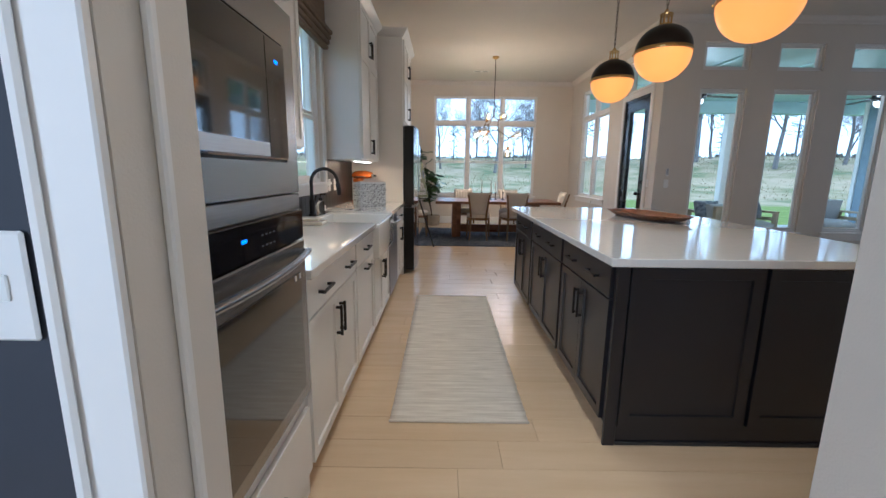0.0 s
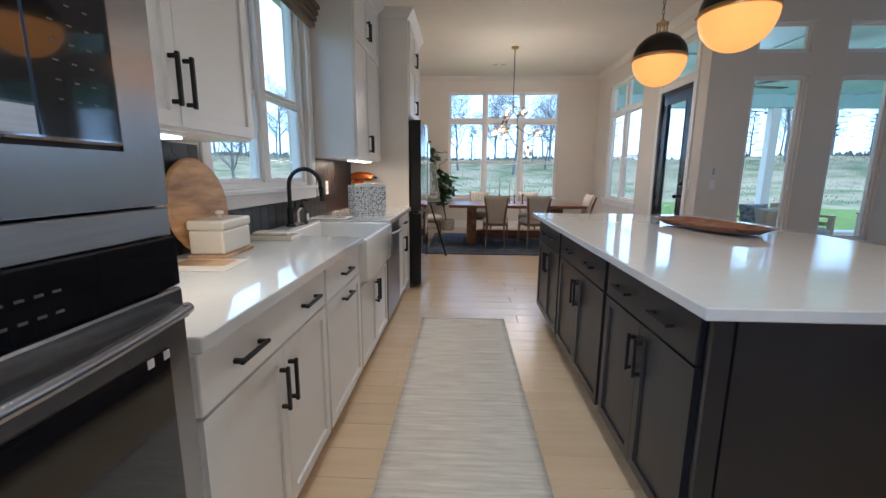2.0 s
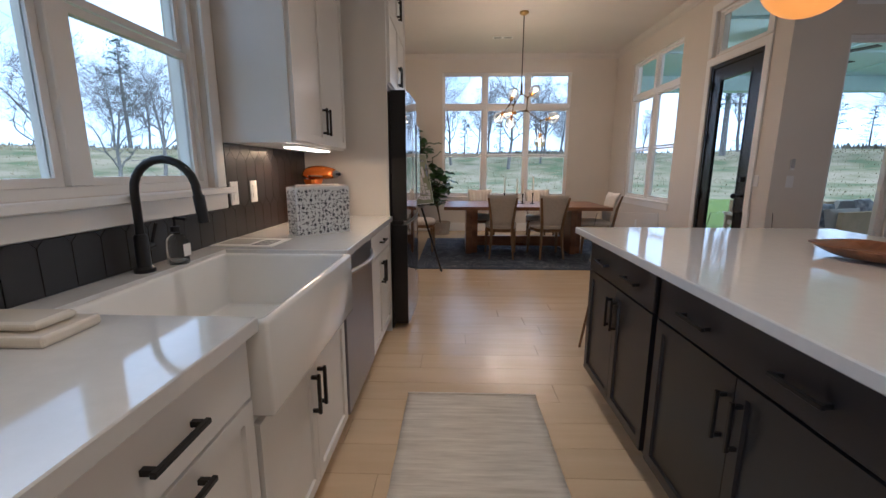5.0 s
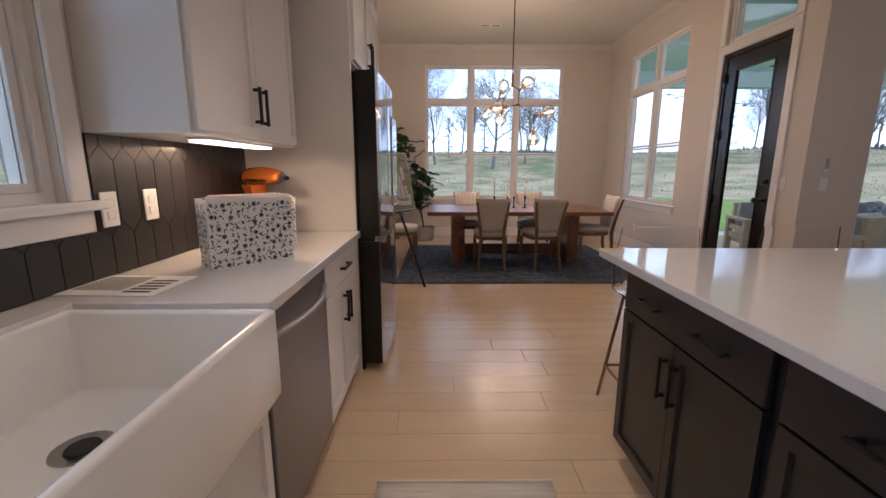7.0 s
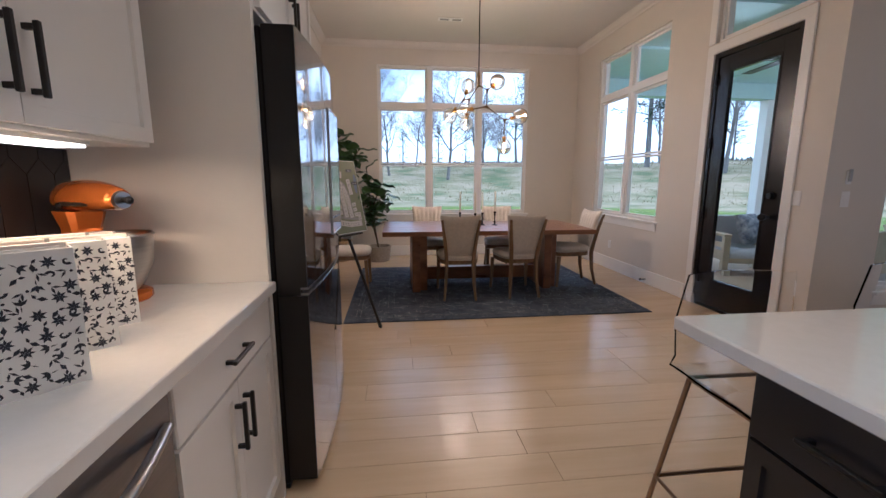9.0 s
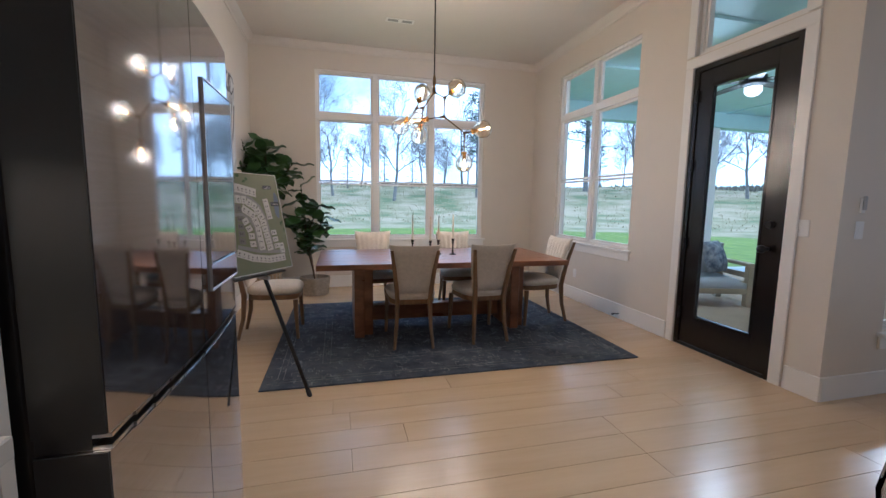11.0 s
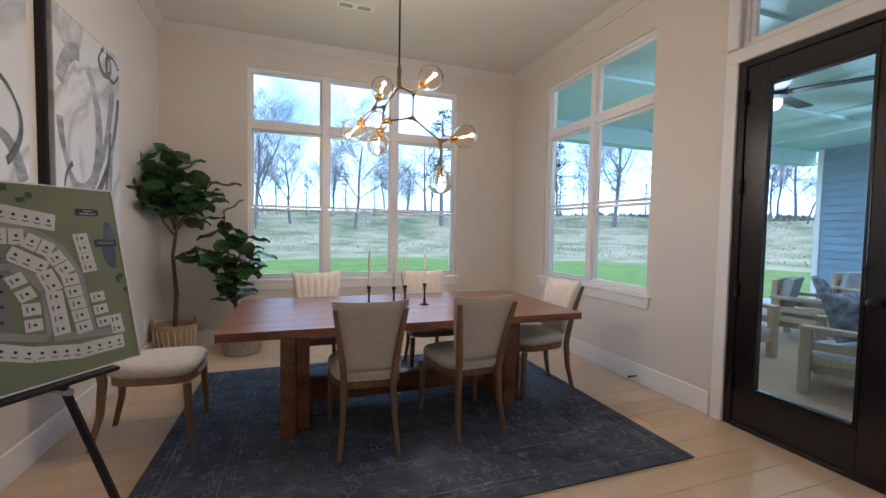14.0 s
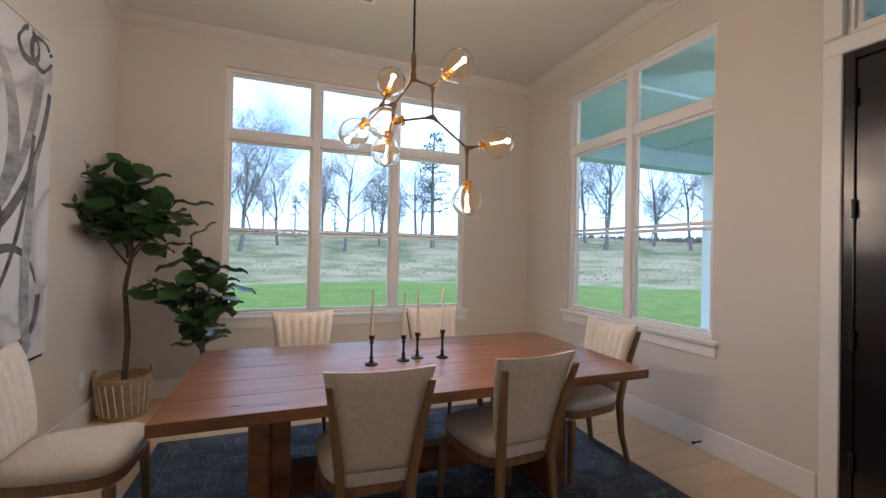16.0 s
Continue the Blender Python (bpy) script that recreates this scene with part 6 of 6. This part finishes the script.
pc = porch_chair(pose(5.05, 9.35, -.06, 0, 0, 165), "pale wooden patio armchair with grey cushions")
copy_thing(pc, pose(4.95, 8.05, -.06, 0, 0, 20))
copy_thing(pc, pose(6.6, 9.3, -.06, 0, 0, 200))
copy_thing(pc, pose(8.6, 9.6, -.06, 0, 0, 170))
for x, y, r in ((5.05, 9.25, 20), (4.98, 8.15, 0), (6.6, 9.2, 30)):
    bm = cushion(bmesh.new(), -.21, .21, -.21, .21, -.05, .06, .04)
    smooth_by(solid("throw_pillow", bm, M_PILLOW, "navy and white patterned pillow on a patio chair", "pillow", "patio pillows", m=pose(x, y, .62, 70, 0, r)), 60)
solid("outdoor_rug", abox(4.4, 7.0, 7.6, 9.9, -.059, -.05), M_MAT, "grey patterned outdoor rug on the porch slab", "rug")


def fan(x, y):
    f = base("ceiling_fan", pose(x, y, 3.165), "black porch ceiling fan with a lit globe", "ceiling fan", "porch fans")
    bm = bmesh.new()
    tube(bm, (0, 0, 0), (0, 0, -.29), .012)
    lathe(bm, [(.06, 0), (.05, -.05), (.015, -.06)][::-1], 0, 0, 16)
    part("rod", bm, M_FAN, f)
    bm = bmesh.new()
    lathe(bm, [(.09, -.45), (.13, -.42), (.13, -.33), (.06, -.28)], 0, 0, 20)
    smooth_by(part("motor", bm, M_FAN, f))
    for k in range(5):
        bm = abox(.12, .80, -.07, .07, -.385, -.375, .003)
        part("blade", bm, M_FAN, f, at=pose(0, 0, 0, 0, 0, 72 * k + 10))
    bm = bmesh.new()
    lathe(bm, [(.001, -.56), (.06, -.54), (.09, -.50), (.09, -.452)], 0, 0, 18)
    gl = smooth_by(part("globe", bm, M_GLOBE, f, "white lit glass bowl"), 60)
    gl.visible_shadow = False


M_GLOBE = glow_mat("fan_globe", (1, .92, .8), 2.5)
fan(5.0, 8.9)
fan(8.5, 8.9)
for x in (5.0, 8.5):
    bulb_lamp("fan_bulb", (x, 8.9, 2.66), 45, (1, .95, .88), .05)


# trees
def tree_parts(seed, height, spread, crook):
    """A bare winter tree: crooked trunk and limbs, fine twigs towards the outside."""
    r = random.Random(seed)
    bt, bb = bmesh.new(), bmesh.new()

    def twig(bm, p, q, ra, rb, n):
        d = (q - p).normalized()
        u = d.orthogonal().normalized()
        v = d.cross(u)
        A = [bm.verts.new(p + (u * math.cos(6.2832 * k / n) + v * math.sin(6.2832 * k / n)) * ra) for k in range(n)]
        B = [bm.verts.new(q + (u * math.cos(6.2832 * k / n) + v * math.sin(6.2832 * k / n)) * rb) for k in range(n)]
        for k in range(n):
            bm.faces.new((A[k], A[(k + 1) % n], B[(k + 1) % n], B[k]))

    def grow(bm, p, d, length, rad_, depth):
        steps = (5, 5, 4, 3, 2)[depth]
        for s in range(steps):
            up = .10 if depth < 3 else .03
            d2 = (d + Vector((r.uniform(-1, 1), r.uniform(-1, 1), r.uniform(-.8, .8))) * crook * (.35 if depth == 0 else 1) + Vector((0, 0, up))).normalized()
            q = p + d2 * length / steps
            k0, k1 = 1 - .65 * s / steps, 1 - .65 * (s + 1) / steps
            twig(bm, p, q, rad_ * k0, rad_ * k1, 7 if depth == 0 else (4 if depth == 1 else 3))
            p, d = q, d2
            if depth < 4 and (depth > 0 or s > 0):
                for k in range(2 if depth < 2 else 1 + r.randint(0, 1)):
                    a = r.uniform(0, 6.28)
                    side = Vector((math.cos(a), math.sin(a), r.uniform(-.1, .7))) * spread
                    grow(bb, p, (d * .6 + side).normalized(), length * r.uniform(.45, .68) * (1.1 - .4 * s / steps), max(.0075, rad_ * k1 * .52), depth + 1)
    grow(bt, Vector((0, 0, -.4)), Vector((r.uniform(-.1, .1), r.uniform(-.1, .1), 1)), height * .62, height * .0145, 0)
    return mesh_of("trunk", bt, M_BARK), mesh_of("crown", bb, M_BARK)


def clump(bm, r, c, R, n, s):
    for _ in range(n):
        o = Vector((r.gauss(0, .5), r.gauss(0, .5), r.gauss(0, .28))) * R
        v = [bm.verts.new(c + o + Vector((r.uniform(-s, s), r.uniform(-s, s), r.uniform(-s, s) * .7))) for _k in range(3)]
        bm.faces.new(v)


def pine_parts(seed, h, low):
    """A loose evergreen: bare stem, uneven tiers of branches carrying needle clumps."""
    r = random.Random(seed)
    bt, bm = bmesh.new(), bmesh.new()
    tube(bt, (0, 0, -.4), (h * .01, 0, h * .5), h * .020, h * .013, 7)
    tube(bt, (h * .01, 0, h * .5), (0, 0, h * .97), h * .013, h * .003, 6)
    for k in range(40):
        u = low + (1 - low) * (k + r.random()) / 40
        L = h * (.27 * (1 - u) ** .6 + .03) * r.uniform(.45, 1.2)
        a = k * 2.4 + r.uniform(-.5, .5)
        d = Vector((math.cos(a), math.sin(a), r.uniform(-.05, .30)))
        p = Vector((0, 0, h * u * .97))
        tube(bt, p, p + d * L, h * .004, h * .0012, 4)
        for t_ in (.45, .7, .92):
            clump(bm, r, p + d * L * (t_ + r.uniform(-.1, .1)), h * r.uniform(.035, .06), 26, h * .011)
    return mesh_of("trunk", bt, M_BARK), mesh_of("foliage", bm, M_NEEDLE)


def tree(name, meshes, m, label, group):
    t = base(name, m, label, "tree", group)
    for me in meshes:
        o = new(me.name.split(".")[0], me)
        o.parent = t
    return t


def stand(az, d, s, x0=.4, y0=6.5):
    """Ground pose at a bearing and distance, with a size."""
    x, y = x0 + d * math.cos(radians(az)), y0 + d * math.sin(radians(az))
    return pose(x, y, ground_z(x, y), 0, 0, (az * 53) % 360) @ Matrix.Diagonal((s, s, s, 1))


KINDS = [tree_parts(s, h, sp, cr) for s, h, sp, cr in ((11, 15, .8, .25), (12, 12, 1.1, .42), (13, 17, .7, .22), (14, 11, 1.2, .5), (15, 14, .95, .35))]
EVER = [pine_parts(21, 9, .10), pine_parts(22, 15, .28)]
BARE, GB = "bare leafless winter tree on the dry slope", "bare trees on the slope"
FIR, GE = "loose dark evergreen among the bare trees", "evergreens"
for az, d, k, s in ((82.6, 40, 1, 1.1), (95.5, 38, 4, .95), (98, 41, 0, .95), (91, 43, 3, .95), (78, 45, 3, .8), (47.5, 46, 0, 1.05), (50, 50, 4, 1.0), (38, 48, 1, 1.0), (35.5, 52, 3, 1.1), (42, 50, 4, .9)):
    tree("bare_tree", KINDS[k], stand(az, d, s), BARE, GB)
for az, d, k, s in ((70.6, 44, 1, .85), (80.0, 52, 0, .45), (89, 50, 0, .55), (56, 50, 1, 1.1), (44, 60, 0, .5)):
    tree("evergreen_tree", EVER[k], stand(az, d, s), FIR, GE)
for az, d, k, s in ((129, 22, 3, .62), (120, 24, 1, .62), (134, 30, 1, .8), (125, 34, 4, .7)):
    tree("bare_tree", KINDS[k], stand(az, d, s, .13, 2.04), "crooked bare tree on the grassy slope", GB)
rt = random.Random(77)
for i in range(40):
    ang = rt.uniform(22, 140)
    m_ = stand(ang, rt.uniform(52, 74), rt.uniform(.6, 1.0), 3, 6)
    tree("bare_tree", KINDS[i % 5], m_, BARE, GB)
for i in range(9):
    tree("evergreen_tree", EVER[i % 2], stand(rt.uniform(25, 150), rt.uniform(56, 76), rt.uniform(.4, .9), 3, 6), FIR, GE)


def scatter(count, seed, d0, d1, h0, h1, w0, w1, az0=5, az1=215):
    bm = bmesh.new()
    r = random.Random(seed)
    for i in range(count):
        ang, d = radians(r.uniform(az0, az1)), r.uniform(d0, d1)
        x, y = 3 + d * math.cos(ang), 6 + d * math.sin(ang)
        z, h, a, w = ground_z(x, y), r.uniform(h0, h1), r.uniform(0, 3.14), r.uniform(w0, w1)
        bm.faces.new([bm.verts.new(p) for p in ((x - w * math.cos(a), y - w * math.sin(a), z - .1), (x + w * math.cos(a), y + w * math.sin(a), z - .1), (x + r.uniform(-.4, .4) * h, y, z + h))])
    return bm


solid("far_brush", scatter(14000, 9, 60, 92, .2, .85, .05, .35), mat("brush_twigs", (.16, .145, .11), .95, var=.5, scale=.2), "brown winter brush along the far edge", "brush", kind="stuff")
solid("dry_grass", scatter(26000, 19, 25, 56, .03, .16, .02, .09), mat("straw", (.20, .17, .085), .95, scale=.15, col2=(.33, .275, .17)), "tufts of dry straw-coloured grass on the slope", "grass", kind="stuff")

# ---- floor planks, crosswise to the walk ----
rp_ = random.Random(31)
PW = .19
shared = {}
rest = bmesh.new()


def plank_mesh(L):
    if L not in shared:
        bm = abox(0, L - .0016, .0008, PW - .0008, -.0115, 0, .0012)
        shared[L] = mesh_of("plank", bm, M_PLANK)
    return shared[L]


y = -2.2
while y < BY - .01:
    x = -2.2 + rp_.choice((0, -.3, -.6, -.9, -1.2)) - 1.0
    while x < 9.5:
        L = rp_.choice((1.5, 1.8, 2.2))
        lo = LX + .002 if y > 1.0 else -2.2
        if x + L < lo + .05:
            x += L
            continue
        if x < lo:
            L = round(L - (lo - x), 2)
            x = lo
        if x + L > 9.5:
            L = round(9.5 - x, 2)
            if L < .05:
                break
        if y > JY and x + L > RX:
            L = round(RX - x, 2)
            if L < .05:
                break
        near = y > 1.0 and x + L / 2 < 3.9
        if near:
            ob = new("plank", plank_mesh(L))
            ob.parent = floor
            ob.location = (x, y, 0)
        else:
            box(rest, x, x + L - .0016, y + .0008, y + PW - .0008, -.0115, 0)
        x += L
    y += PW
tagged(part("plank_field", rest, M_PLANK, floor), kind="stuff")
